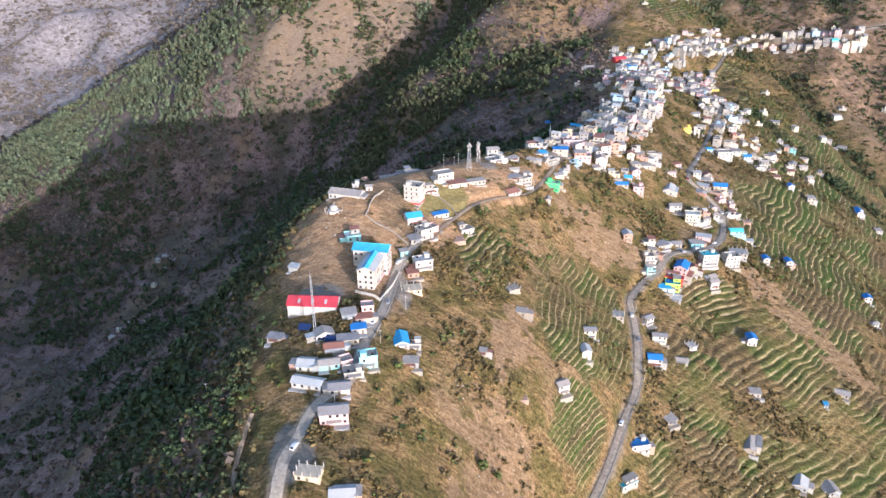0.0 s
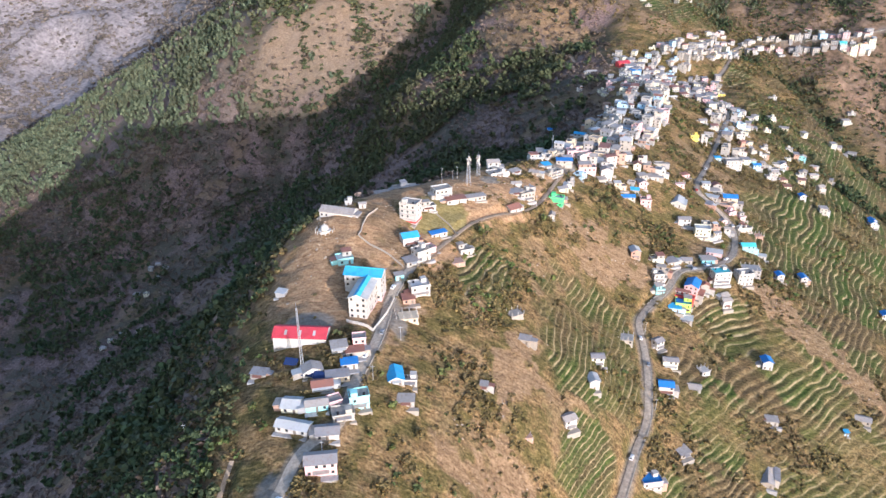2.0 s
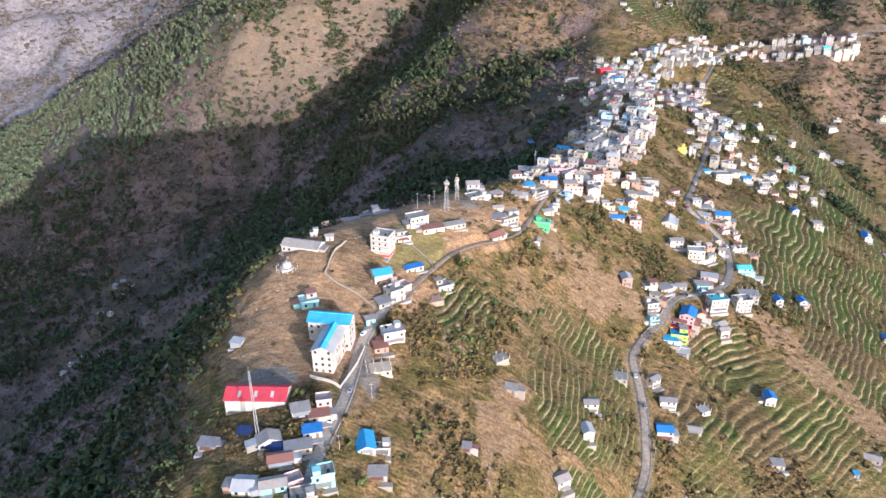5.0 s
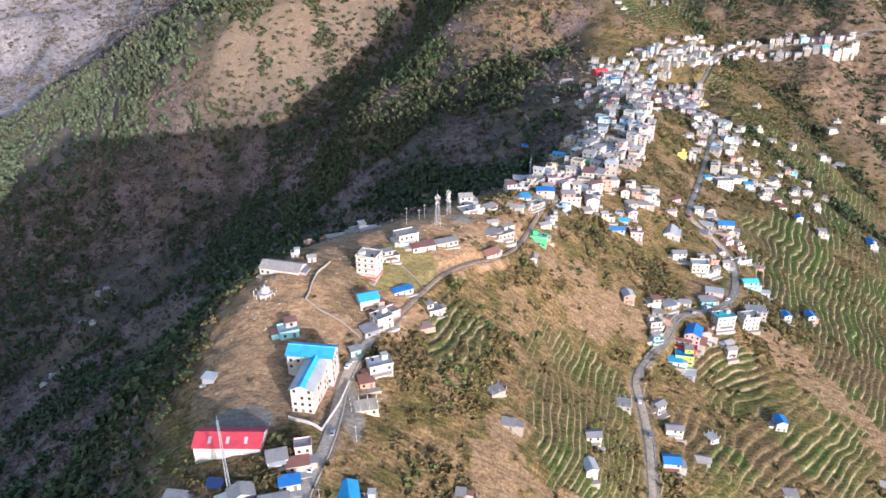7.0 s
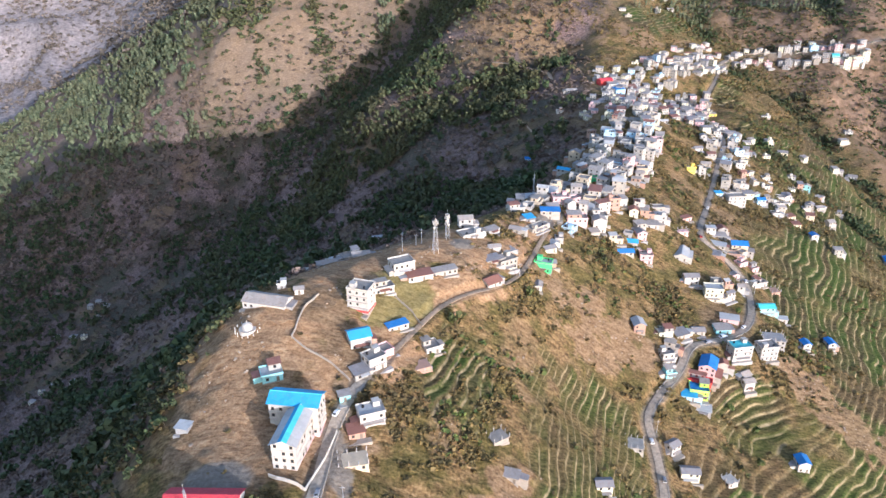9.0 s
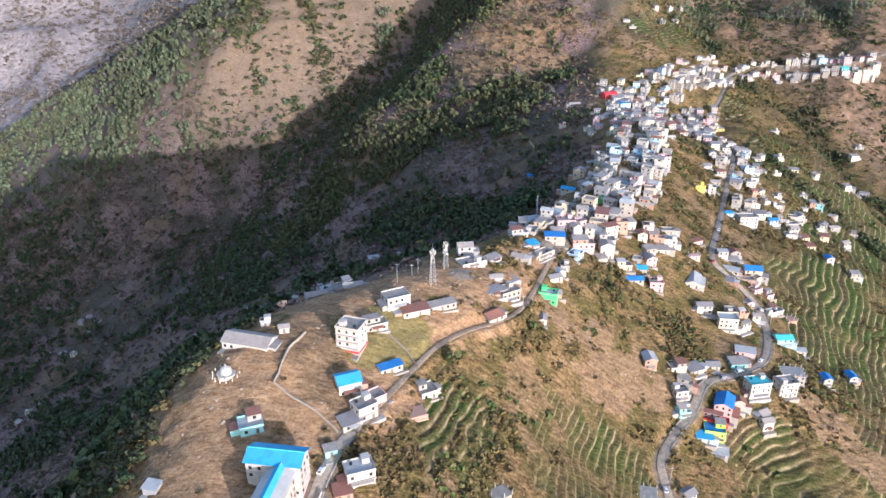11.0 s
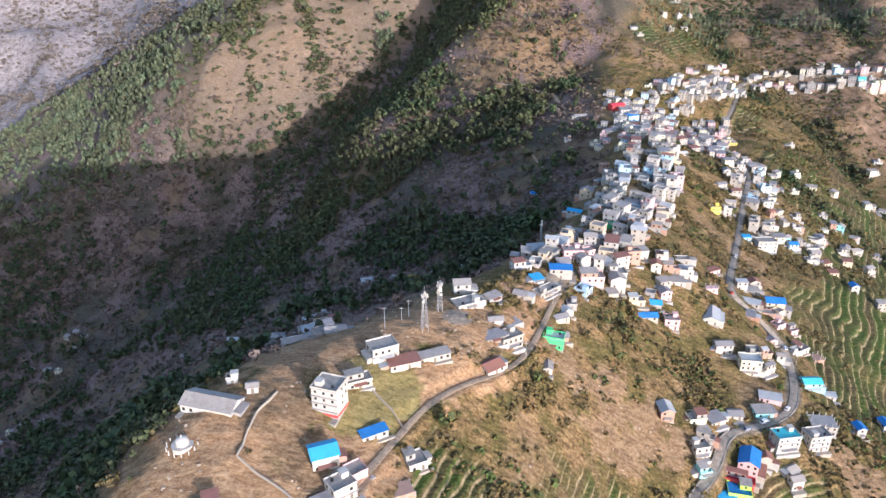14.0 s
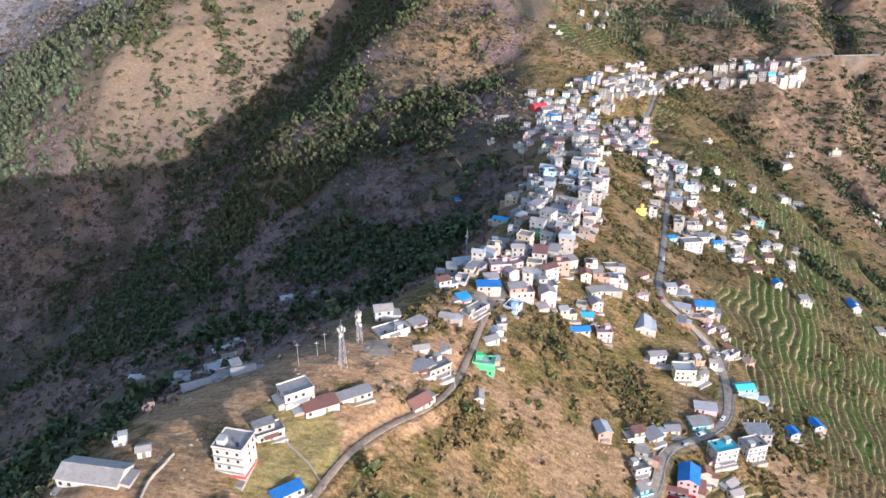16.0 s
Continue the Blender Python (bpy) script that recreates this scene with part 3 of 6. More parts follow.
def door_mesh():
    if "door" not in SHARED:
        bm = bmesh.new()
        box(bm, -0.55, 0.55, -0.05, 0.02, 0, 2.1)
        SHARED["door"] = bpy.data.meshes.new("door")
        bm.to_mesh(SHARED["door"])
        bm.free()
        SHARED["door"].materials.append(plain("door_paint", (0.16, 0.13, 0.10), 0.6))
    return SHARED["door"]


def openings(owner, w, d, storeys, sh, trim, rng, detail, plain_front=False, base=None, skip=()):
    """Rows of windows and a door on the four walls of a block centred on the owner."""
    me, pane = window_mesh(1.0, 1.2, trim, detail < 2)
    for turn, run, off in ((0, w, d / 2), (90, d, w / 2), (180, w, d / 2), (270, d, w / 2)):
        if (detail < 2 and turn == 180) or turn in skip:
            continue
        count = max(1, int(run / (2.7, 3.2, 3.6)[2 - detail]))
        for s in range(storeys):
            for k in range(count):
                if (plain_front and s == 0) or rng.random() < (0.42 if turn != 0 else 0.25):
                    continue
                at = (base or Matrix()) @ pose(0, 0, 0, 0, 0, turn) @ pose((k + 0.5) * run / count - run / 2, -off - 0.012, s * sh + 0.95)
                if s == 0 and k == count // 2 and turn in (0, 90):
                    part("door", door_mesh(), None, owner, at=at @ pose(0, 0, -0.9))
                    continue
                win = part("window", me, None, owner, at=at)
                if detail > 1:
                    part("pane", pane, None, win)


def gable(bm, w, d, z, rise, over, thick=0.10, along_x=True):
    """A two-sided sheet roof with eaves that stand out."""
    a, b = (w / 2 + over, d / 2 + over) if along_x else (d / 2 + over, w / 2 + over)
    prof = [(-b, z - rise * over / max(b - over, 0.1)), (0, z + rise), (b, z - rise * over / max(b - over, 0.1))]
    rows = []
    for x in (-a, a):
        row = [(x, y, h) for y, h in prof] + [(x, y, h - thick) for y, h in prof[::-1]]
        rows.append([bm.verts.new(p if along_x else (-p[1], p[0], p[2])) for p in row])
    for k in range(6):
        bm.faces.new([rows[0][k], rows[1][k], rows[1][(k + 1) % 6], rows[0][(k + 1) % 6]])
    bm.faces.new([rows[0][k] for k in (0, 1, 4, 5)]), bm.faces.new([rows[0][k] for k in (1, 2, 3, 4)])
    bm.faces.new([rows[1][k] for k in (5, 4, 1, 0)]), bm.faces.new([rows[1][k] for k in (4, 3, 2, 1)])
    bmesh.ops.recalc_face_normals(bm, faces=bm.faces[:])


def house(x, y, turn, w, d, storeys, wall, roof, kind, label, group="", detail=2, sh=2.9, lift=0.0, trim="wood", name="house", rise=0.0, blank=False):
    """A hill house on a stone plinth let into the slope. kind: flat, gable, cross (gable the other way), shed, frame (unfinished)."""
    rng = random.Random(int(x * 7 + y * 13))
    detail = min(detail, 1) if y > 520 else detail
    HOMES.append((x, y, 0.5 * max(w, d) + 1.5))
    turned = pose(x, y, 0, 0, 0, turn)
    corners = [turned @ Vector((sx * w / 2, sy * d / 2, 0)) for sx in (-1, 0, 1) for sy in (-1, 0, 1)]
    zs = landscape(np.array([c.x for c in corners]), np.array([c.y for c in corners]))[0]
    z1 = float(zs.min())
    z0 = z1 + 0.45 * (float(np.median(zs)) - z1) + lift
    top = storeys * sh
    if name == "house":
        name = next((word for word in ("outhouse", "hut", "shop", "shed", "hall", "kiosk", "shelter") if word in label.split(" with ")[0].split() and storeys == 1), name)
    home = thing(name, pose(x, y, z0, 0, 0, turn), label, "house" if name == "house" else name.replace("_", " "), group)
    deep = z1 - z0 - 1.5
    bm = bmesh.new()
    if kind == "frame":
        for s in range(storeys):
            box(bm, -w / 2, w / 2, -d / 2, d / 2, s * sh - (0.2 if s else -deep - 0.0) if s else deep, s * sh + 0.02 if s else 0.1)
        box(bm, -w / 2 + 0.3, w / 2 - 0.3, -d / 2 + 0.3, d / 2 - 0.3, 0.1, max(top - sh, 1.7))
        part("wall", bm, wall_of(wall), home)
        nx, ny = max(2, round(w / 3.2)), max(2, round(d / 3.2))
        bm = bmesh.new()
        box(bm, -0.17, 0.17, -0.17, 0.17, 0, 0.62 * sh)
        for rx, ry in ((-0.1, -0.1), (0.1, 0.1), (0.1, -0.1)):
            rod(bm, (rx, ry, 0.58 * sh), (rx * 1.6, ry * 1.5, 0.62 * sh + 0.7), 0.02, 3)
        col = bpy.data.meshes.new("column")
        bm.to_mesh(col)
        bm.free()
        col.materials.append(CONCRETE)
        for i in range(nx + 1):
            for j in range(ny + 1):
                if i in (0, nx) or j in (0, ny):
                    part("column", col, None, home, at=pose(-w / 2 + 0.2 + i * (w - 0.4) / nx, -d / 2 + 0.2 + j * (d - 0.4) / ny, top - sh))
        if storeys > 1:
            openings(home, w - 0.6, d - 0.6, storeys - 1, sh, trim, rng, detail)
        return home
    attic = kind == "flat" and storeys > 1 and not trim == "white" and rng.random() < 0.55
    if attic:
        storeys, top = storeys - 1, top - sh
    box(bm, -w / 2, w / 2, -d / 2, d / 2, 0, top)
    rise = rise or (0.0 if kind == "flat" else 0.22 * (d if kind == "gable" else w))
    if kind in ("gable", "cross"):
        ends = ((-w / 2, w / 2) if kind == "gable" else (-d / 2, d / 2))
        half = d / 2 if kind == "gable" else w / 2
        for e in ends:
            pts = [(e, -half, top), (e, half, top), (e, 0, top + rise - 0.1)]
            if kind == "cross":
                pts = [(-p[1], p[0], p[2]) for p in pts]
            f = bm.faces.new([bm.verts.new(p) for p in pts])
    part("wall", bm, wall_of(wall), home)
    bm = bmesh.new()
    box(bm, -w / 2 - 0.15, w / 2 + 0.15, -d / 2 - 0.15, d / 2 + 0.15, deep, -0.02)
    part("plinth", bm, wall_of("stone"), home)
    if detail > 0 and rng.random() < 0.75:
        bm = bmesh.new()
        side = rng.choice((0.3, 0.6, 2.0))
        box(bm, -w / 2 - 0.6, w / 2 + side, -d / 2 - rng.uniform(1.2, 3.0), -d / 2 - 0.16, deep, -0.12)
        part("yard", bm, CONCRETE if rng.random() < 0.5 else wall_of("stone"), home, "levelled yard on a stone retaining wall")
    if detail > 1 and rng.random() < 0.5:
        bm = bmesh.new()
        aw = w * rng.uniform(0.4, 0.9)
        v = box(bm, -aw / 2, aw / 2, -d / 2 - 1.7, -d / 2 - 0.01, 2.25, 2.32)
        for k in (2, 3, 6, 7):
            v[k].co.z += 0.4
        part("awning", bm, roof_of(rng.choice(("tin", "old", "rust", "pale"))), home, "lean-to sheet awning")
    if kind == "flat":
        bm = bmesh.new()
        box(bm, -w / 2 - 0.35, w / 2 + 0.35, -d / 2 - 0.35, d / 2 + 0.35, top, top + 0.18)
        part("roof", bm, roof_of(roof), home, "flat concrete roof slab")
        bm = bmesh.new()
        for x0, x1, y0, y1 in ((-w / 2 - 0.2, w / 2 + 0.2, -d / 2 - 0.2, -d / 2 - 0.06), (-w / 2 - 0.2, w / 2 + 0.2, d / 2 + 0.06, d / 2 + 0.2),
                               (-w / 2 - 0.2, -w / 2 - 0.06, -d / 2 - 0.06, d / 2 + 0.06), (w / 2 + 0.06, w / 2 + 0.2, -d / 2 - 0.06, d / 2 + 0.06)):
            box(bm, x0, x1, y0, y1, top + 0.18, top + 0.85)
        part("parapet", bm, wall_of(wall), home)
        if storeys > 1:
            for s in range(1, storeys):
                bm = bmesh.new()
                box(bm, -w / 2 - 0.3, w / 2 + 0.3, -d / 2 - 0.55, -d / 2 - 0.002, s * sh - 0.16, s * sh - 0.02)
                part("ledge", bm, CONCRETE, home)
        if attic:
            aw, ad, ex, ey = w * rng.uniform(0.4, 0.75), d * rng.uniform(0.45, 0.8), rng.choice((-1, 1)), rng.choice((-0.6, 1, 1))
            cx, cy = ex * (w - aw) / 2, ey * (d - ad) / 2
            bm = bmesh.new()
            box(bm, cx - aw / 2, cx + aw / 2, cy - ad / 2, cy + ad / 2, top + 0.18, top + sh)
            part("attic", bm, wall_of(wall if rng.random() < 0.6 else rng.choice(("grey", "brick", "lime"))), home, "set-back top storey")
            bm = bmesh.new()
            v = box(bm, cx - aw / 2 - 0.4, cx + aw / 2 + 0.4, cy - ad / 2 - 0.5, cy + ad / 2 + 0.4, top + sh + 0.01, top + sh + 0.12)
            tilt = rng.choice((0.0, 0.6, 0.9))
            for k in (2, 3, 6, 7):
                v[k].co.z += tilt
            part("attic_roof", bm, roof_of(rng.choice(("tin", "slab", "old", "rust", "pale", "tin")) if tilt else "slab"), home)
            me, _ = window_mesh(1.0, 1.2, trim, True)
            for k in range(max(1, int(aw / 3))):
                part("window", me, None, home, at=pose(cx - aw / 2 + (k + 0.5) * aw / max(1, int(aw / 3)), cy - ad / 2 - 0.012, top + 1.1))
        elif detail > 0 and rng.random() < 0.7:
            bm = bmesh.new()
            sx, sy = rng.choice((-1, 1)) * w * 0.26, rng.choice((-1, 1)) * d * 0.24
            box(bm, sx - 1.3, sx + 1.3, sy - 1.3, sy + 1.3, top + 0.18, top + 2.4)
            box(bm, sx - 1.5, sx + 1.5, sy - 1.5, sy + 1.5, top + 2.4, top + 2.54)
            part("stair_head", bm, wall_of(wall), home)
            if "tank" not in SHARED:
                bm = bmesh.new()
                rod(bm, (0, 0, 0), (0, 0, 0.95), 0.55, 10)
                rod(bm, (0, 0, 0.95), (0, 0, 1.2), 0.5, 10, 0.4)
                SHARED["tank"] = bpy.data.meshes.new("water_tank")
                bm.to_mesh(SHARED["tank"])
                SHARED["tank"].materials.append(BLACK)
            part("water_tank", SHARED["tank"], None, home, "black plastic water tank", at=pose(-sx, sy, top + 0.18))
    elif kind in ("gable", "cross"):
        bm = bmesh.new()
        gable(bm, w, d, top, rise, 0.5, 0.1, kind == "gable")
        part("roof", bm, roof_of(roof), home)
    else:
        bm = bmesh.new()
        v = box(bm, -w / 2 - 0.4, w / 2 + 0.4, -d / 2 - 0.5, d / 2 + 0.4, top + 0.02, top + 0.1)
        for k in (2, 3, 6, 7):
            v[k].co.z += 0.12 * d
        part("roof", bm, roof_of(roof), home)
        bm = bmesh.new()
        pts = [[bm.verts.new((sx * w / 2, -d / 2, top)), bm.verts.new((sx * w / 2, d / 2, top)), bm.verts.new((sx * w / 2, d / 2, top + 0.1 * d))] for sx in (-1, 1)]
        bm.faces.new(pts[0]), bm.faces.new(pts[1]), bm.faces.new([pts[0][1], pts[1][1], pts[1][2], pts[0][2]])
        part("gable_wall", bm, wall_of(wall), home)
    if not blank and detail > 0 and rng.random() < 0.6:
        # a lean-to annex against one end
        e, aw, ad, ah = rng.choice((-1, 1)), rng.uniform(2.2, 4.2), d * rng.uniform(0.45, 0.85), rng.uniform(2.2, 2.8)
        x0, x1 = sorted((e * w / 2, e * (w / 2 + aw)))
        bm = bmesh.new()
        box(bm, x0 + 0.002, x1 - 0.002, -ad / 2, ad / 2, deep, ah)
        v = box(bm, x0 - (0.3 if e < 0 else -0.01), x1 + (0.3 if e > 0 else -0.01), -ad / 2 - 0.4, ad / 2 + 0.4, ah + 0.01, ah + 0.09, 1)
        for k in ((1, 2, 5, 6) if e < 0 else (0, 3, 4, 7)):
            v[k].co.z += 0.5
        part("annex", bm, [wall_of(rng.choice(("stone", "grey", "lime", wall, "brick"))), roof_of(rng.choice(("tin", "old", "rust", "pale", "tin")))], home, "low lean-to annex under a sheet roof")
    if not blank:
        openings(home, w, d, storeys, sh, trim, rng, detail)
    return home



FAR = {"v": [], "f": [], "m": []}
FAR_MATS = [wall_of("white"), wall_of("lime"), wall_of("cream"), wall_of("sky"), roof_of("slab"), roof_of("tin"), roof_of("azure"), GLASS, wall_of("stone"), roof_of("rust"), roof_of("old"), wall_of("pink"), wall_of("grey")]


def far_block(x, y, z, turn, x0, x1, y0, y1, z0, z1, mat, lift=0.0):
    c, s, n = math.cos(radians(turn)), math.sin(radians(turn)), len(FAR["v"])
    for k in range(8):
        px, py, pz = (x0, x1)[k in (1, 2, 5, 6)], (y0, y1)[k in (2, 3, 6, 7)], z0 if k < 4 else z1 + (lift if k in (6, 7) else 0)
        FAR["v"].append((x + px * c - py * s, y + px * s + py * c, z + pz))
    for q in ((4, 5, 6, 7), (0, 1, 5, 4), (1, 2, 6, 5), (2, 3, 7, 6), (3, 0, 4, 7), (0, 3, 2, 1)):
        FAR["f"].append([n + k for k in q])
        FAR["m"].append(mat)


def far_house(x, y, turn, w, d, floors, wall, roof, rng):
    """A house so far off that all of them stay in one mesh: walls, roof with eaves, stone foot, windows."""
    z, top = height(x, y), floors * 2.8
    HOMES.append((x, y, 0.5 * max(w, d) + 1.5))
    far_block(x, y, z, turn, -w / 2, w / 2, -d / 2, d / 2, 0, top, wall)
    far_block(x, y, z, turn, -w / 2 - 0.1, w / 2 + 0.1, -d / 2 - 0.1, d / 2 + 0.1, -6, -0.01, 8)
    far_block(x, y, z, turn, -w / 2 - 0.4, w / 2 + 0.4, -d / 2 - 0.4, d / 2 + 0.4, top + 0.01, top + 0.2, roof, 0.0 if roof == 4 else 0.9)
    for fl in range(floors):
        for k in range(int(w / 3)):
            wx = (k + 0.5) * w / int(w / 3) - w / 2
            far_block(x, y, z, turn, wx - 0.5, wx + 0.5, -d / 2 - 0.03, -d / 2 + 0.05, fl * 2.8 + 0.9, fl * 2.8 + 2.1, 7)
        for k in range(int(d / 3)):
            wy = (k + 0.5) * d / int(d / 3) - d / 2
            for e in (-1, 1):
                far_block(x, y, z, turn, e * w / 2 - 0.04, e * w / 2 + 0.04, wy - 0.5, wy + 0.5, fl * 2.8 + 0.9, fl * 2.8 + 2.1, 7)
    if rng.random() < 0.6:
        e, aw = rng.choice((-1, 1)), rng.uniform(2, 4)
        x0, x1 = sorted((e * (w / 2 + 0.11), e * (w / 2 + aw)))
        far_block(x, y, z, turn, x0, x1, -d / 3, d / 3, -6, 2.4, rng.choice((1, 8, 12, 0)))
        far_block(x, y, z, turn, x0, x1 + 0.3, -d / 3 - 0.3, d / 3 + 0.3, 2.41, 2.5, rng.choice((5, 9, 10)), 0.4)
    if roof == 4:
        sx = rng.uniform(-0.25, 0.25) * w
        far_block(x, y, z, turn, sx - 1.2, sx + 1.2, -1.2, 1.2, top + 0.21, top + 2.3, wall)


def finish_far_houses():
    me = mesh_from("far_houses", FAR["v"], FAR["f"], FAR_MATS, FAR["m"])
    tagged(new("far_houses", me), "pale houses of the far bazaar and farms on distant terraces", "houses", kind="stuff")

# ---- houses ----
house(-64.6, 295.7, -3, 24, 10.5, 1, "white", "red", "gable", "long white hall with a red sheet roof", sh=6.0, name='hall', rise=2.6, detail=0, blank=True)
house(-37.8, 289.9, 10, 5.7, 4.8, 2, "pink", "slab", "flat", "small pale pink house on the ridge road", group='houses of the ridge hamlet')
house(-46.4, 286.0, 15, 7.0, 5.3, 1, "white", "tin", "shed", "low white house with a grey sheet roof", group='houses of the ridge hamlet')
house(-39.2, 284.3, 12, 7.9, 4.4, 1, "lime", "rust", "shed", "low shop with a rusty red sheet roof", group='houses of the ridge hamlet')
house(-40.7, 276.3, 12, 7.0, 4.4, 1, "white", "blue", "shed", "low shop with a blue sheet roof", group='houses of the ridge hamlet')
house(-44.7, 268.4, 12, 9.7, 4.8, 1, "beige", "old", "shed", "long low house with a weathered roof", group='houses of the ridge hamlet')
house(-56.2, 272.3, 20, 8.4, 5.7, 1, "white", "tin", "cross", "white house with a grey gabled sheet roof", group='houses of the ridge hamlet')
house(-79.8, 275.7, -10, 7.0, 4.4, 1, "stone", "old", "shed", "tumbledown stone shed with a patched roof", group='houses of the ridge hamlet')
house(-50.4, 263.2, 12, 8.4, 5.3, 1, "white", "rust", "gable", "white house with a rust-brown sheet roof", group='houses of the ridge hamlet')
house(-50.9, 252.2, 12, 8.8, 5.3, 1, "teal", "tin", "gable", "pale teal house with a grey sheet roof", group='houses of the ridge hamlet')
house(-34.4, 255.7, 15, 7.9, 5.7, 2, "teal", "slab", "flat", "teal two-storey house with a flat grey roof", group='houses of the ridge hamlet')
house(-39.9, 248.1, 15, 8.4, 6.2, 1, "lime", "slab", "flat", "grey house with a flat slab roof", group='houses of the ridge hamlet')
house(-58.2, 241.3, -14, 13.2, 5.7, 1, "white", "pale", "gable", "long white shed with a pale sheet roof", group='houses of the ridge hamlet')
house(-44.7, 238.7, 8, 8.8, 6.2, 1, "white", "old", "gable", "white house with a dark weathered roof", group='houses of the ridge hamlet')
house(-44.7, 223.0, 8, 11.4, 6.6, 2, "pink", "old", "gable", "pink two-storey house with a dark sheet roof", group='houses of the ridge hamlet')
house(-49.4, 192.7, -8, 9.7, 6.2, 2, "beige", "slab", "frame", "unfinished beige house with bare roof beams", group='houses of the ridge hamlet')
house(-36.9, 187.4, 5, 8.8, 6.2, 1, "grey", "pale", "gable", "low grey house with a pale blue roof", group='houses of the ridge hamlet')
house(-21.1, 276.3, 10, 6.6, 9.7, 1, "white", "azure", "cross", "white house under a bright blue gabled roof", group='houses of the ridge hamlet')
house(-14.8, 275.7, 0, 6.2, 3.5, 1, "white", "slab", "flat", "low white outhouse with a flat roof", group='houses of the ridge hamlet')
house(-15.9, 264.7, 0, 7.0, 4.8, 1, "grey", "tin", "shed", "grey house with a sheet roof", group='houses of the ridge hamlet')
house(-12.8, 338.3, 18, 9.7, 7.0, 2, "white", "pale", "flat", "white two-storey house on the ridge road", group='houses of the ridge hamlet')
house(-18.1, 332.0, 15, 6.2, 5.3, 1, "brick", "rust", "shed", "small brick house with a rusty roof", group='houses of the ridge hamlet')
house(-18.3, 318.7, 10, 11.0, 7.5, 2, "beige", "slab", "frame", "unfinished beige block with columns on its roof", group='houses of the ridge hamlet')
house(-23.6, 347.0, 20, 4.4, 3.5, 1, "teal", "tin", "shed", "small teal hut beside the road", group='houses of the ridge hamlet')
house(-19.8, 400.4, -20, 10, 9, 4, "white", "slab", "flat", "tall white four-storey house with a red band at its foot", group='houses of the summit', trim='white')
house(-10.8, 414.5, 22, 9.5, 5.5, 2, "white", "slab", "flat", "white two-storey house on the grassy summit", group='houses of the summit')
house(-60.4, 394.7, -17, 20, 9.5, 1, "white", "tin", "gable", "long white shed with a grey sheet roof", sh=3.6, group='houses of the summit')
house(-47.8, 402.2, 10, 4, 3.5, 1, "white", "tin", "gable", "tiny white shrine with a domed roof", group='houses of the summit')
house(-57.0, 409.5, 10, 4, 3, 1, "white", "slab", "flat", "small white hut by the edge", group='houses of the summit')
house(-2.2, 430.6, 25, 11, 8, 2, "white", "slab", "flat", "white two-storey house with a flat roof", group='houses of the summit')
house(6.4, 426.9, 20, 12.5, 6, 1, "white", "rust", "shed", "low white house with a brown sheet roof", group='houses of the summit')
house(18.3, 432.6, 22, 14, 4.5, 1, "lime", "tin", "shed", "long low shed with a grey sheet roof", group='houses of the summit')
house(42.9, 438.1, 35, 9, 8, 1, "white", "rust", "gable", "white house with a rusty striped roof", group='houses of the summit')
house(52.5, 457.8, 30, 11, 8, 2, "lime", "slab", "flat", "grey two-storey house under repair", group='houses of the summit')
house(45.2, 455.1, 25, 9, 6, 1, "stone", "old", "shed", "old stone house with a dark roof", group='houses of the summit')
house(55.4, 470.7, 30, 10, 7, 1, "grey", "old", "frame", "unfinished grey house with open beams", group='houses of the summit')
house(76.0, 470.0, -20, 9.5, 6, 2, "green", "pale", "flat", "bright green two-storey house with a pale roof", group='houses of the summit', trim='green')
house(70.7, 453.5, -10, 4, 6, 1, "white", "tin", "cross", "small white hut on the slope", group='houses of the summit')
house(35.1, 474.9, 25, 13, 8, 1, "white", "slab", "flat", "low white building with a ribbed flat roof", group='houses of the summit')
house(47.8, 483.9, 35, 8, 5, 1, "grey", "tin", "shed", "grey shed on the ridge", group='houses of the summit')
house(-52.5, 353.9, 20, 8, 7, 2, "teal", "pale", "flat", "pale green two-storey house on bare ground", group='houses of the summit')
house(-82.1, 333.9, -15, 5, 4, 1, "grey", "pale", "shed", "small hut with a pale sheet roof", group='houses of the summit')
house(-19.6, 376.7, 20, 9, 8, 2, "white", "azure", "gable", "white two-storey house with a blue gabled roof", group='houses of the summit')
house(-3.9, 392.9, 28, 10, 4, 1, "white", "blue", "shed", "long white hut with a blue sheet end", group='houses of the summit')
house(-12.8, 365.2, 35, 8, 7, 2, "white", "slab", "flat", "white two-storey house above the track", group='houses of the summit')
house(-17.7, 359.9, 30, 8, 6, 1, "lime", "old", "shed", "low house with a weathered roof", group='houses of the summit')
house(-8.9, 374.5, 35, 6, 6, 1, "pink", "slab", "flat", "pale pink house above the track", group='houses of the summit')
house(11.0, 386.0, 25, 7, 7, 2, "white", "slab", "flat", "white two-storey house with a stepped terrace", group='houses of the summit')
house(5.7, 372.6, 20, 10, 7, 1, "brick", "slab", "frame", "brick and timber frame of an unfinished house", group='houses of the summit')
house(65.8, 641.8, 20, 11, 8, 1, "sky", "turquoise", "gable", "sky blue house with a turquoise sheet roof", group='houses below the bazaar')
house(67.2, 526.6, 15, 10, 7, 2, "white", "pale", "flat", "white two-storey house with pale blue awnings", group='houses below the bazaar')
house(89.2, 527.2, -5, 12, 6, 2, "lime", "blue", "shed", "house with a blue sheet roof on the street", group='houses below the bazaar')
house(73.7, 513.3, 20, 6, 6, 1, "white", "azure", "shed", "white hut with a small blue roof", group='houses below the bazaar')
house(77.5, 505.8, 40, 14, 6, 1, "lime", "slab", "flat", "long low concrete house on the street", group='houses below the bazaar')
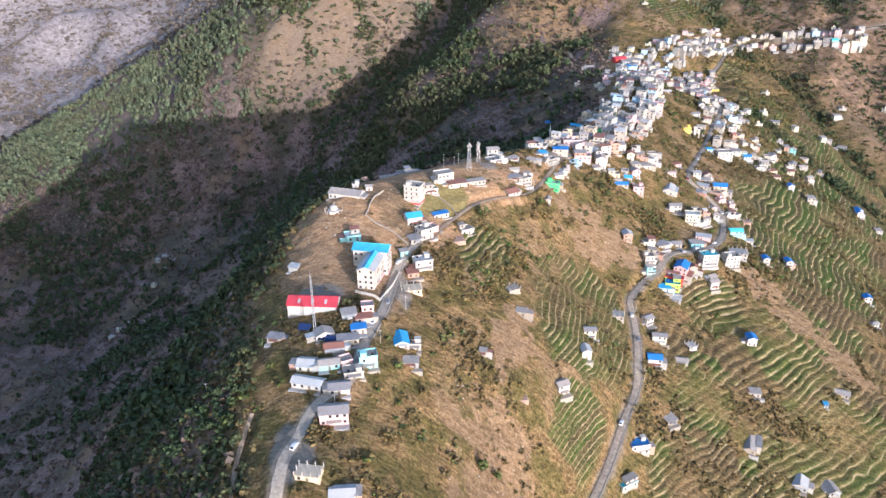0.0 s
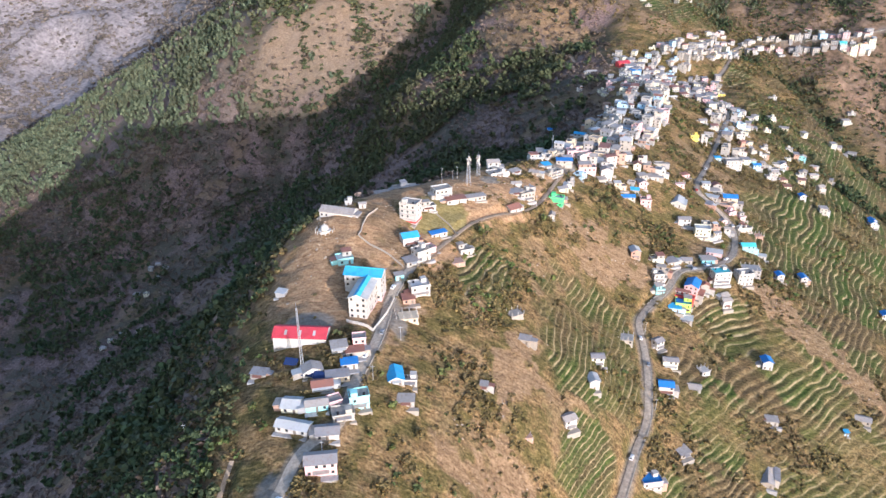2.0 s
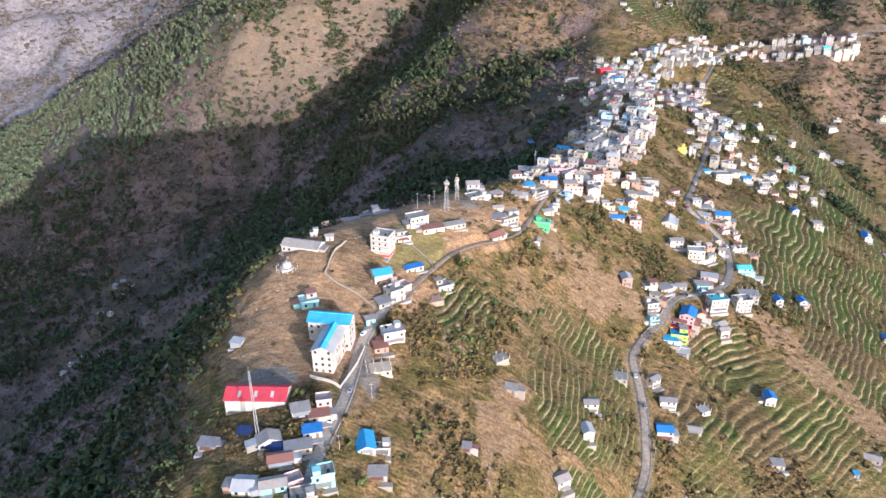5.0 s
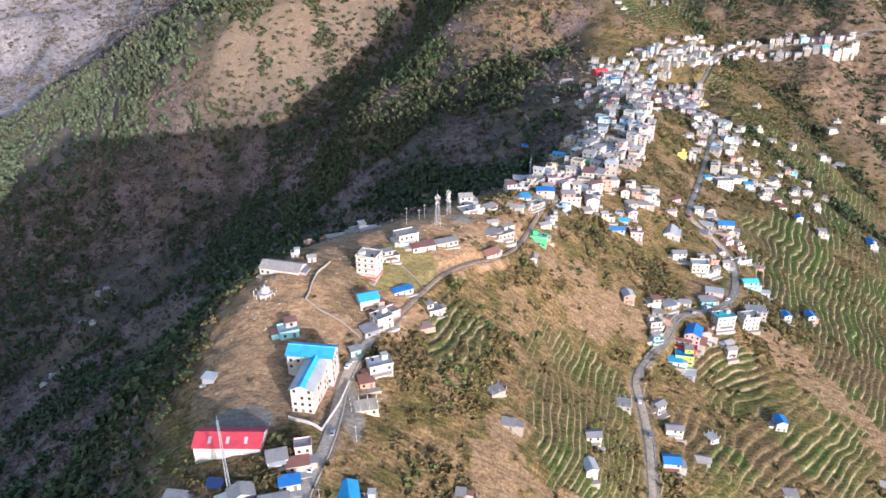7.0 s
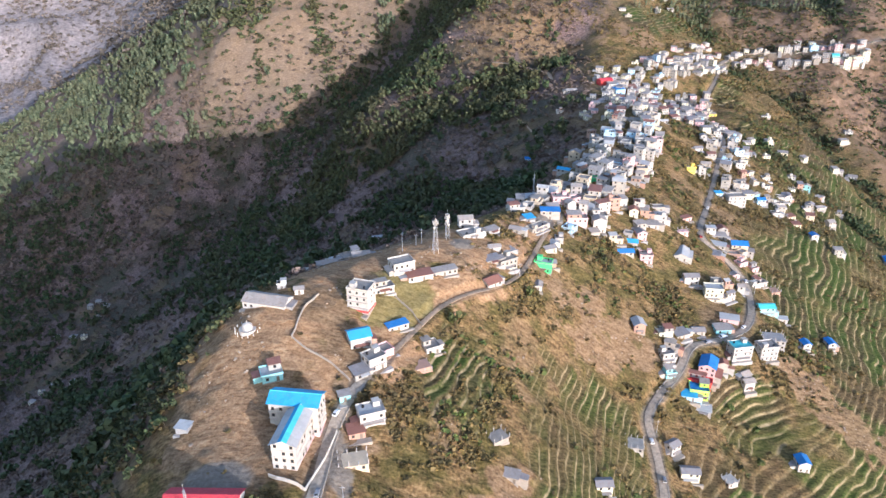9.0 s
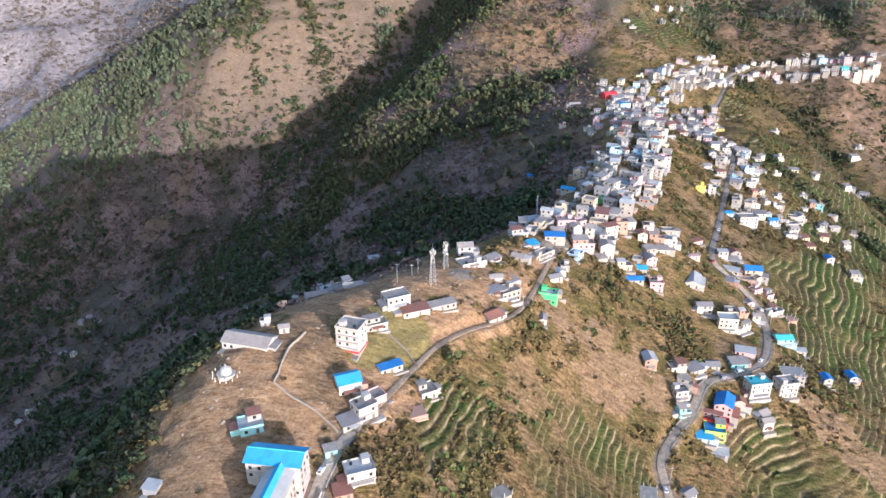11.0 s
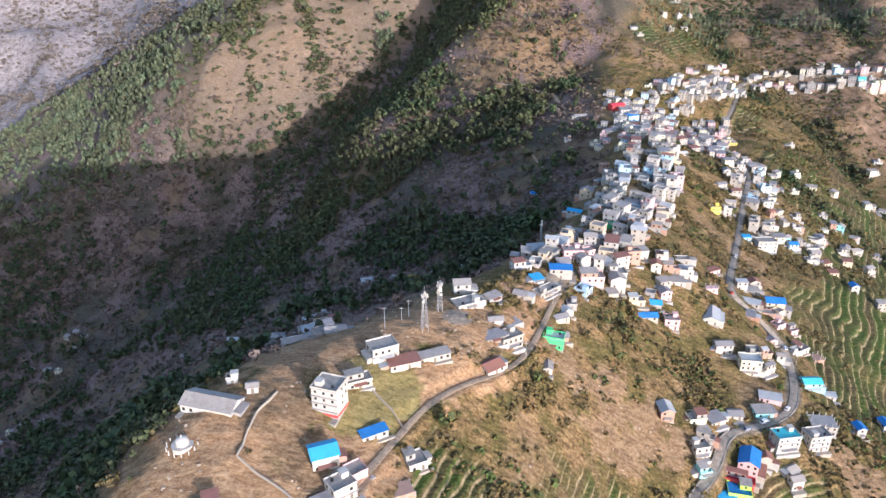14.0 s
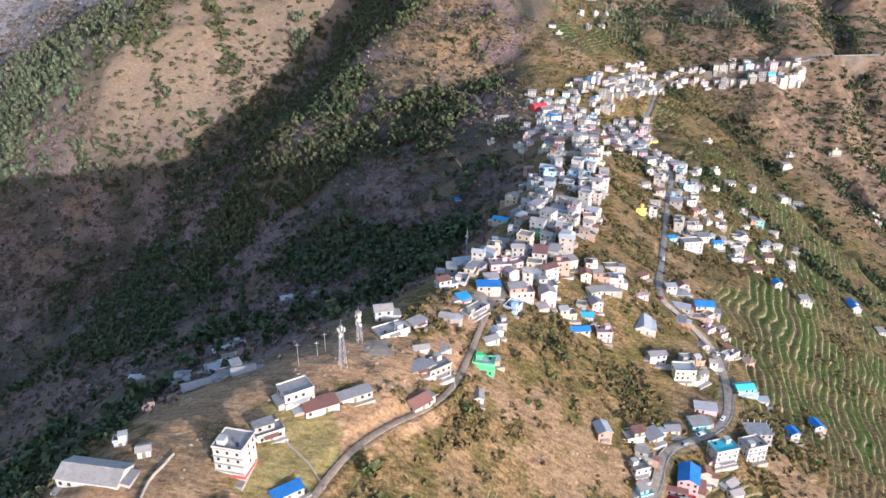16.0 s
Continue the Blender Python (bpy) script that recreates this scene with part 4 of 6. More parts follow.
house(100.7, 552.5, 0, 11, 8, 2, "pink", "slab", "flat", "pink two-storey house on the street", group='houses below the bazaar')
house(107.4, 531.3, 0, 13, 8, 3, "pink", "slab", "flat", "pale pink three-storey house below the street", group='houses below the bazaar')
house(125.7, 543.6, 0, 9, 8, 3, "white", "slab", "flat", "white three-storey house below the street", group='houses below the bazaar')
house(84.0, 573.3, 10, 11, 8, 1, "white", "pale", "shed", "white house with a pale sheet roof", group='houses below the bazaar')
house(133.7, 530.2, 0, 9, 6, 2, "beige", "old", "flat", "beige house with a dark roof", group='houses below the bazaar')
house(118.7, 527.7, 10, 6, 6, 1, "lime", "tin", "shed", "small grey house below the street", group='houses below the bazaar')
house(161.3, 573.7, -10, 7, 7, 2, "white", "rust", "flat", "white house with a red balcony", group='houses below the bazaar')
house(166.1, 556.7, -5, 9, 6, 1, "white", "tin", "shed", "white hut with a grey sheet roof", group='houses below the bazaar')
house(175.0, 567.5, -8, 8, 8, 2, "white", "pale", "flat", "white two-storey house on the slope", group='houses below the bazaar')
house(177.6, 581.7, -5, 9, 6, 1, "lime", "slab", "flat", "pale house with a flat roof", group='houses below the bazaar')
house(137.9, 522.7, 0, 12, 6, 1, "lime", "blue", "gable", "house with a bright blue gabled roof", group='houses below the bazaar')
house(153.2, 524.2, -8, 8, 7, 2, "pink", "slab", "flat", "pink two-storey house with balconies", group='houses below the bazaar')
house(183.9, 541.5, -22, 9, 15, 1, "white", "pale", "cross", "long white hall with a pale blue gabled roof", group='houses below the bazaar', sh=3.6)
house(183.0, 519.4, 0, 9.5, 6, 2, "white", "old", "gable", "white and green house with a dark roof", group='houses below the bazaar')
house(194.2, 508.4, -10, 11, 8, 3, "cream", "pale", "flat", "pale yellow three-storey house with blue balconies", group='houses below the bazaar')
house(239.3, 575.5, -10, 11.5, 9, 3, "beige", "blue", "gable", "brown three-storey house with a blue roof", group='houses below the bazaar')
house(240.9, 540.1, 20, 8, 7, 2, "white", "slab", "flat", "white two-storey house by the road", group='houses below the bazaar')
house(250.5, 536.9, 10, 7, 7, 2, "brick", "slab", "frame", "unfinished red brick house", group='houses below the bazaar')
house(228.4, 503.8, 0, 10, 6.5, 2, "teal", "turquoise", "gable", "turquoise house with a turquoise roof by the road", group='houses below the bazaar')
house(238.8, 501.8, -15, 8, 4, 1, "white", "pale", "shed", "low white hut by the road", group='houses below the bazaar')
house(220.5, 475.1, -10, 13, 10, 3, "grey", "slab", "frame", "unfinished grey concrete block by the road", group='houses below the bazaar')
house(192.4, 459.0, 8, 12, 8, 3, "white", "turquoise", "flat", "white three-storey house with many windows", group='houses below the bazaar', trim='white')
house(210.2, 462.3, 8, 11, 8, 3, "white", "slab", "flat", "white three-storey house by the bend", group='houses below the bazaar', trim='white')
house(131.1, 460.9, 0, 6.5, 8, 2, "brick", "pale", "cross", "narrow brick house with a curved pale roof", group='houses below the bazaar')
house(169.0, 445.6, -28, 9, 12, 3, "pink", "blue", "cross", "pink three-storey house with a blue roof", group='houses below the bazaar')
house(161.2, 436.7, -25, 13, 5, 3, "red", "red", "flat", "bright red house by the road", group='houses below the bazaar', trim='red')
house(158.9, 431.3, -15, 10, 8, 3, "acid", "blue", "flat", "acid green three-storey house with a blue deck", group='houses below the bazaar', trim='acid')
house(152.5, 427.9, -15, 8, 6, 1, "sky", "azure", "shed", "low sky blue house beside the road", group='houses below the bazaar')
house(159.3, 422.4, -20, 8, 6, 1, "grey", "pale", "shed", "low house with a pale blue sheet roof", group='houses below the bazaar')
house(143.6, 438.6, 10, 6, 7, 2, "teal", "pale", "flat", "pale teal house on the road bank", group='houses below the bazaar')
house(144.5, 446.9, 10, 7, 6, 2, "white", "slab", "flat", "white house on the road bank", group='houses below the bazaar')
house(158.9, 466.6, 20, 9, 7, 1, "lime", "old", "shed", "tumbledown grey house above the road", group='houses below the bazaar')
house(197.0, 486.5, -20, 11, 6, 1, "pink", "pale", "shed", "low pink house with a pale sheet roof", group='houses below the bazaar')
house(244.5, 479.2, 0, 5, 6, 2, "white", "blue", "cross", "small white house with a blue roof in the fields", group='houses below the bazaar')
house(270.7, 494.6, 0, 5, 7, 2, "white", "blue", "cross", "tall white house with a blue roof in the fields", group='houses below the bazaar')
house(192.8, 449.3, 25, 6, 6, 1, "white", "tin", "gable", "small white house with a grey roof", group='houses below the bazaar')
house(230.6, 589.5, -5, 9, 6, 1, "lime", "tin", "shed", "grey shed at the roadside", group='houses below the bazaar')
house(221.0, 571.5, -30, 13, 6, 1, "white", "pale", "shed", "long white roadside shop", group='houses below the bazaar')
house(244.9, 696.6, 0, 8, 6, 2, "yellow", "slab", "flat", "yellow house above the road", group='houses below the bazaar')
house(292.6, 704.3, 0, 15, 7, 2, "white", "slab", "flat", "long white house below the road", group='houses below the bazaar')
house(274.5, 664.6, 0, 15, 9, 3, "white", "slab", "flat", "white three-storey house below the road", group='houses below the bazaar', trim='white')
house(261.0, 669.3, 0, 6, 5, 1, "sky", "azure", "shed", "small blue kiosk at the roadside", group='houses below the bazaar')
house(304.1, 678.9, 0, 7, 6, 2, "sky", "blue", "gable", "house with a blue sheet roof in the fields", group='houses below the bazaar')
house(315.9, 763.0, 10, 10, 8, 2, "sky", "slab", "flat", "pale blue house on the road", group='houses below the bazaar')
house(306.7, 735.2, 0, 9, 8, 2, "white", "slab", "flat", "white house on the road", group='houses below the bazaar')
house(278.5, 739.4, 0, 11, 8, 2, "lime", "slab", "flat", "grey house above the road", group='houses below the bazaar')
house(332.5, 732.0, 0, 7, 6, 2, "white", "slab", "flat", "white house in the fields", group='houses below the bazaar')
house(337.2, 707.5, -20, 7, 6, 1, "white", "slab", "flat", "small house among the terraces", group='houses below the bazaar', detail=1)
house(321.3, 675.3, -3, 7, 6, 2, "lime", "tin", "gable", "small house among the terraces", group='houses below the bazaar', detail=1)
house(328.5, 669.9, 14, 7, 6, 1, "beige", "rust", "shed", "small house among the terraces", group='houses below the bazaar', detail=1)
house(361.7, 704.1, -9, 7, 6, 2, "white", "slab", "flat", "small house among the terraces", group='houses below the bazaar', detail=1)
house(381.9, 717.5, 8, 7, 6, 1, "lime", "tin", "gable", "small house among the terraces", group='houses below the bazaar', detail=1)
house(353.4, 681.9, -15, 7, 6, 2, "beige", "rust", "shed", "small house among the terraces", group='houses below the bazaar', detail=1)
house(312.1, 665.0, 2, 7, 6, 1, "white", "slab", "flat", "small house among the terraces", group='houses below the bazaar', detail=1)
house(376.0, 686.4, 19, 7, 6, 2, "lime", "tin", "gable", "small house among the terraces", group='houses below the bazaar', detail=1)
house(327.9, 657.7, -4, 7, 6, 1, "beige", "rust", "shed", "small house among the terraces", group='houses below the bazaar', detail=1)
house(335.0, 640.3, 0, 6, 6, 2, "white", "blue", "cross", "small house with a blue roof in the terraces", group='houses below the bazaar', detail=1)
house(418.5, 657.6, 0, 6, 8, 2, "white", "blue", "cross", "narrow house with a blue roof in the terraces", group='houses below the bazaar', detail=1)
house(84.7, 349.4, 0, 7.0, 5.3, 2, "cream", "old", "gable", "cream house with a dark roof in green fields", group='houses in the terraced fields')
house(79.1, 330.7, 5, 5.3, 7.0, 2, "white", "pale", "cross", "small white house in green fields", group='houses in the terraced fields')
house(61.1, 300.1, 25, 6.6, 5.7, 2, "white", "tin", "gable", "white house with a grey roof in the fields", group='houses in the terraced fields')
house(109.1, 388.2, -15, 12.3, 7.9, 2, "lime", "slab", "frame", "grey unfinished house above the road bend", group='houses in the terraced fields')
house(132.3, 393.0, 30, 6.2, 5.3, 2, "white", "old", "gable", "white house below the road bend", group='houses in the terraced fields')
house(137.1, 379.8, -8, 8.8, 5.3, 2, "cream", "old", "gable", "cream house with a dark roof by the road", group='houses in the terraced fields')
house(128.9, 359.2, -8, 8.4, 7.0, 2, "white", "blue", "gable", "white house with a bright blue roof by the road", group='houses in the terraced fields')
house(131.0, 325.0, 25, 7.0, 6.2, 1, "stone", "tin", "shed", "low hut with a flat grey sheet roof", group='houses in the terraced fields')
house(107.3, 302.2, 10, 10.6, 7.0, 2, "white", "blue", "flat", "white roadside house with a blue awning", group='houses in the terraced fields')
house(96.2, 281.2, 30, 10.6, 7.0, 2, "white", "turquoise", "flat", "white roadside house with a turquoise roof", group='houses in the terraced fields')
house(159.7, 382.8, 20, 6.2, 6.2, 2, "white", "red", "frame", "small white frame house with a red sheet", group='houses in the terraced fields')
house(148.9, 367.2, -15, 7.9, 4.4, 1, "lime", "tin", "gable", "low grey house in the fields", group='houses in the terraced fields')
house(206.5, 399.8, -5, 6.2, 7.0, 2, "white", "blue", "cross", "small white house with a bright blue roof", group='houses in the terraced fields')
house(196.5, 361.0, -10, 7.0, 5.3, 1, "lime", "tin", "shed", "low hut with a grey sheet roof", group='houses in the terraced fields')
house(184.3, 331.0, -22, 7.0, 20.2, 1, "stone", "tin", "cross", "long narrow shed with a grey sheet roof", group='houses in the terraced fields')
house(209.5, 312.5, -28, 8.8, 9.7, 1, "white", "pale", "cross", "house with a pale and blue sheet roof", group='houses in the terraced fields')
house(228.6, 312.0, 5, 7.0, 8.8, 1, "grey", "tin", "cross", "grey shed on the slope", group='houses in the terraced fields')
house(263.7, 379.4, -25, 10.6, 6.2, 1, "stone", "tin", "gable", "grey shed with a sheet roof", group='houses in the terraced fields')
house(246.7, 365.4, 0, 2.6, 2.6, 1, "sky", "azure", "shed", "tiny blue hut in the fields", group='houses in the terraced fields')
house(340.6, 492.8, -10, 6.2, 6.2, 2, "white", "blue", "cross", "white house with a blue roof", group='houses in the terraced fields')
house(332.7, 464.2, 20, 5.3, 4.4, 1, "white", "tin", "gable", "white hut on the slope", group='houses in the terraced fields')
house(193.2, 444.2, 10, 6.2, 5.3, 2, "white", "tin", "gable", "small white house below the bend", group='houses in the terraced fields')
house(38.2, 280.1, 10, 5.3, 4.4, 1, "brick", "old", "frame", "ruined brick hut on the slope", group='houses in the terraced fields')
house(37.6, 347.7, 30, 7.9, 6.2, 2, "stone", "old", "frame", "ruined grey stone house", group='houses in the terraced fields')
house(41.6, 332.1, -20, 6.2, 4.4, 1, "stone", "tin", "shed", "grey stone hut with a sheet roof", group='houses in the terraced fields')
house(18.7, 292.6, -10, 3.5, 3.5, 1, "stone", "tin", "shed", "tiny stone hut on the slope", group='houses in the terraced fields')
house(416.7, 652.9, 0, 6.2, 6.2, 2, "white", "blue", "cross", "white house with a blue roof far down the slope", group='houses in the terraced fields')
house(-39.8, 452.9, 18, 15, 5, 1, "white", "tin", "gable", "grey-white house in the shaded hamlet", group='houses in the shaded hamlet', detail=1)
house(-40.8, 487.1, 15, 8, 6, 1, "lime", "pale", "shed", "grey-white house in the shaded hamlet", group='houses in the shaded hamlet', detail=1)
house(-29.6, 457.0, 25, 9, 6, 2, "grey", "slab", "flat", "grey-white house in the shaded hamlet", group='houses in the shaded hamlet', detail=1)
house(-24.2, 456.0, 10, 9, 6, 1, "white", "tin", "gable", "grey-white house in the shaded hamlet", group='houses in the shaded hamlet', detail=1)
house(-52.6, 553.5, 25, 9, 4, 1, "lime", "pale", "shed", "grey-white house in the shaded hamlet", group='houses in the shaded hamlet', detail=1)
house(-48.9, 572.3, 20, 7, 5, 1, "grey", "slab", "flat", "grey-white house in the shaded hamlet", group='houses in the shaded hamlet', detail=1)
house(-55.4, 671.4, 10, 6, 5, 1, "white", "tin", "gable", "grey-white house in the shaded hamlet", group='houses in the shaded hamlet', detail=1)
house(-32.4, 718.5, 15, 10, 6, 1, "lime", "pale", "shed", "grey-white house in the shaded hamlet", group='houses in the shaded hamlet', detail=1)
house(-7.2, 702.8, 0, 9, 4, 1, "grey", "slab", "flat", "grey-white house in the shaded hamlet", group='houses in the shaded hamlet', detail=1)
house(33.1, 488.9, 5, 8, 7, 2, "white", "tin", "gable", "grey-white house in the shaded hamlet", group='houses in the shaded hamlet', detail=1)
house(-103.3, 562.1, 0, 6, 4, 1, "lime", "pale", "shed", "grey-white house in the shaded hamlet", group='houses in the shaded hamlet', detail=1)
house(-235.6, 814.8, -20, 8, 3, 1, "grey", "slab", "flat", "grey-white house in the shaded hamlet", group='houses in the shaded hamlet', detail=1)
house(26.7, 674.7, 10, 10, 6, 1, "white", "tin", "gable", "grey-white house in the shaded hamlet", group='houses in the shaded hamlet', detail=1)
house(46.2, 652.4, 20, 8, 5, 1, "lime", "pale", "shed", "grey-white house in the shaded hamlet", group='houses in the shaded hamlet', detail=1)
house(57.4, 643.4, 25, 9, 5, 1, "grey", "slab", "flat", "grey-white house in the shaded hamlet", group='houses in the shaded hamlet', detail=1)


# ---- the four-storey school building with blue roofs ----
def school():
    ux = pose(-39.6, 335.2, 0, 0, 0, -10)
    z0 = 126.4
    s = thing("school_building", Matrix.Translation((0, 0, z0)) @ ux, "white four-storey school building with bright blue sheet roofs", "school")
    rng = random.Random(5)
    wing = pose(3.0, -14.2, 0)
    for base, w, d, along_x, skip, top, sheet in ((Matrix(), 18.6, 9.0, True, (), 13.6, "azure"), (wing, 8.6, 19.4, False, (180,), 11.9, "pale")):
        bm = bmesh.new()
        box(bm, -w / 2, w / 2, -d / 2, d / 2, 1.0, top)
        half, end = (d / 2, w / 2) if along_x else (w / 2, d / 2)
        for e in (-end, end):
            pts = [(e, -half, top), (e, half, top), (e, 0, top + 1.9)]
            bm.faces.new([bm.verts.new(p if along_x else (-p[1], p[0], p[2])) for p in pts])
        part("wall", bm, wall_of("white"), s, at=base)
        bm = bmesh.new()
        box(bm, -w / 2 - 0.05, w / 2 + 0.05, -d / 2 - 0.05, d / 2 + 0.05, -6.0, 1.0)
        part("plinth", bm, wall_of("pink"), s, "pink painted plinth", at=base)
        bm = bmesh.new()
        gable(bm, w, d, top, 2.0, 0.7, 0.12, along_x)
        part("roof", bm, roof_of(sheet), s, "bright blue sheet roof" if along_x else "pale blue-white sheet roof", at=base)
        bm = bmesh.new()
        if along_x:
            rod(bm, (-w / 2 - 0.7, 0, top + 2.03), (w / 2 + 0.7, 0, top + 2.03), 0.2, 5)
        else:
            rod(bm, (0, -d / 2 - 0.7, top + 2.03), (0, d / 2 + 0.7, top + 2.03), 0.2, 5)
        part("ridge_cap", bm, roof_of("turquoise"), s, at=base)
        if not along_x:
            for e in (-1, 1):
                bm = bmesh.new()
                v = box(bm, *sorted((e * 0.1, e * 1.7)), -d / 2 - 0.71, d / 2 - 0.1, top + 2.0, top + 2.04)
                for k in ((1, 2, 5, 6) if e > 0 else (0, 3, 4, 7)):
                    v[k].co.z -= 1.6 * 2.0 / (w / 2)
                part("roof_sheet", bm, roof_of("turquoise" if e > 0 else "azure"), s, "bright blue-green roof sheet along the ridge", at=base)
        openings(s, w, d, 4, 2.95, "wood", rng, 2, base=base @ pose(0, 0, 0.5), skip=skip)
        for k in range(1, 4):
            bm = bmesh.new()
            box(bm, -w / 2 - 0.25, w / 2 + 0.25, -d / 2 - 0.25, d / 2 + 0.25, k * 2.95 + 0.42, k * 2.95 + 0.55)
            part("ledge", bm, wall_of("white"), s, at=base)
    HOMES.append((-41, 335, 14)), HOMES.append((-44, 321, 12))


school()


def boundary_wall(points, tall, thick, mat, label):
    """A low wall in straight lengths that follows the ground."""
    v, f = [], []
    line = []
    for (ax, ay), (bx, by) in zip(points, points[1:]):
        n = max(2, int(math.hypot(bx - ax, by - ay) / 2.5))
        line += [(ax + (bx - ax) * k / n, ay + (by - ay) * k / n) for k in range(n)]
    line.append(points[-1])
    p = np.array(line)
    d = np.gradient(p, axis=0)
    d /= np.linalg.norm(d, axis=1)[:, None]
    nrm = np.c_[-d[:, 1], d[:, 0]] * thick / 2
    z = landscape(p[:, 0], p[:, 1])[0]
    rows = [np.c_[p + s * nrm, z + h] for s, h in ((-1, -1.2), (-1, tall), (1, tall), (1, -1.2))]
    v = np.stack(rows, 1).reshape(-1, 3)
    i = (np.arange(len(p) - 1)[:, None] * 4 + np.arange(3)[None, :]).ravel()
    caps = np.array([[0, 1, 2, 3], [len(v) - 1, len(v) - 2, len(v) - 3, len(v) - 4]])
    me = mesh_from("boundary_wall", v, np.r_[np.c_[i, i + 4, i + 5, i + 1], caps], [mat])
    return tagged(new("boundary_wall", me), label, "wall")


boundary_wall([(-25, 331), (-28, 318), (-33, 303), (-46, 308)], 1.5, 0.3, wall_of("white"), "low white boundary wall round the school yard")
boundary_wall([(-47, 372), (-44, 390), (-39, 402)], 1.1, 0.35, wall_of("stone"), "dry stone boundary wall across the summit")
boundary_wall([(-47, 372), (-30, 362), (-22, 356)], 1.0, 0.35, wall_of("stone"), "dry stone boundary wall above the track")
boundary_wall([(-9, 416), (3, 404), (8, 396)], 1.1, 0.3, wall_of("stone"), "stone wall beside the grassy yard")


def red_band():
    """The red painted foot of the tall white house on the summit."""
    for ob in scene.objects:
        if ob.get("label", "").startswith("tall white four-storey"):
            bm = bmesh.new()
            w, d = 10.0, 9.0
            box(bm, -w / 2 - 0.08, w / 2 + 0.08, -d / 2 - 0.08, d / 2 + 0.08, 0.5, 1.6)
            part("painted_band", bm, wall_of("red"), ob, "faded red painted band")


red_band()


# ---- masts ----
def lattice(name, x, y, tall, foot, head, label, dishes=0, guy=False):
    z = height(x, y) - 0.2
    t = thing(name, pose(x, y, z, 0, 0, 20), label, "mast")
    n = max(6, int(tall / 2.2))

    def at(k, h):
        r = foot + (head - foot) * h / tall
        return Vector((r * (1, 1, -1, -1)[k], r * (1, -1, -1, 1)[k], h))

    for k in range(4):
        bm = bmesh.new()
        rod(bm, at(k, 0), at(k, tall), 0.13 if tall > 20 else 0.09, 5, 0.7)
        part("leg", bm, STEEL, t)
    bm = bmesh.new()
    for s in range(n):
        h0, h1 = tall * s / n, tall * (s + 1) / n
        for k in range(4):
            rod(bm, at(k, h0), at((k + 1) % 4, h1), 0.06, 3)
            rod(bm, at(k, h1), at((k + 1) % 4, h1), 0.06, 3)
    part("bracing", bm, STEEL, t)
    rng = random.Random(int(x))
    for k in range(dishes):
        a, h = rng.random() * math.tau, tall - 0.6 - rng.random() * 5.5
        bm = bmesh.new()
        if k % 2:
            rod(bm, (0, 0, 0), (0, -0.45, 0), 0.75, 12, 0.8)
        else:
            box(bm, -0.18, 0.18, -0.12, 0.12, -1.0, 1.0)
        r = head + 0.55
        part("dish" if k % 2 else "antenna", bm, wall_of("white"), t, at=pose(math.sin(a) * r, -math.cos(a) * r, h, 0, 0, math.degrees(a)))
    bm = bmesh.new()
    rod(bm, (0, 0, tall - 0.5), (0, 0, tall + 2.5), 0.06, 4)
    part("spike", bm, STEEL, t)
    return t


lattice("telecom_mast", 15, 447, 19, 1.3, 0.5, "tall steel lattice telecom mast with white antennas", 11)
lattice("telecom_mast", 22, 466, 15, 1.0, 0.5, "shorter steel lattice mast crowded with white dishes", 14)
lattice("radio_mast", -60.8, 275, 30, 0.55, 0.25, "slender grey lattice radio mast in front of the hall", 0)
lattice("radio_mast", 92, 606, 16, 0.5, 0.25, "thin lattice mast behind the bazaar houses", 3)


def pole(x, y, tall, label="thin grey steel pole standing on the slope"):
    p = thing("pole", pose(x, y, height(x, y) - 0.3), label, "pole")
    bm = bmesh.new()
    rod(bm, (0, 0, 0), (0, 0, tall), 0.13, 6, 0.6)
    part("shaft", bm, STEEL, p)
    bm = bmesh.new()
    box(bm, -0.9, 0.9, -0.06, 0.06, tall - 0.9, tall - 0.75)
    part("crossarm", bm, STEEL, p)
    return p


for px, py, tall in ((-2, 449, 11), (37, 471, 12), (-108, 255, 8), (8, 460, 9), (5, 456, 7), (-20, 300, 8), (-30, 270, 8), (118, 340, 8), (126, 400, 8), (195, 462, 8),
                     (228, 520, 8), (222, 590, 8), (-45, 228, 8), (60, 452, 8), (80, 497, 8), (100, 545, 8)):
    pole(px, py, tall)


def solar_panel(x, y, turn):
    s = thing("solar_panel", pose(x, y, height(x, y), 0, 0, turn), "dark blue solar panel rack on steel legs", "solar panel", "solar panels below the hall")
    bm = bmesh.new()
    v = box(bm, -3.0, 3.0, -1.6, 1.6, 1.2, 1.3)
    for k in (2, 3, 6, 7):
        v[k].co.z += 1.7
    part("panel", bm, plain("solar_glass", (0.02, 0.035, 0.10), 0.15), s)
    for lx in (-2.7, 2.7):
        for ly, lz in ((-1.4, 1.3), (1.4, 2.8)):
            bm = bmesh.new()
            rod(bm, (lx, ly, -0.6), (lx, ly, lz), 0.07, 5)
            part("leg", bm, STEEL, s)


for sx, sy in ((-66, 277), (-58, 270), (-52, 268)):
    solar_panel(sx, sy, -12)


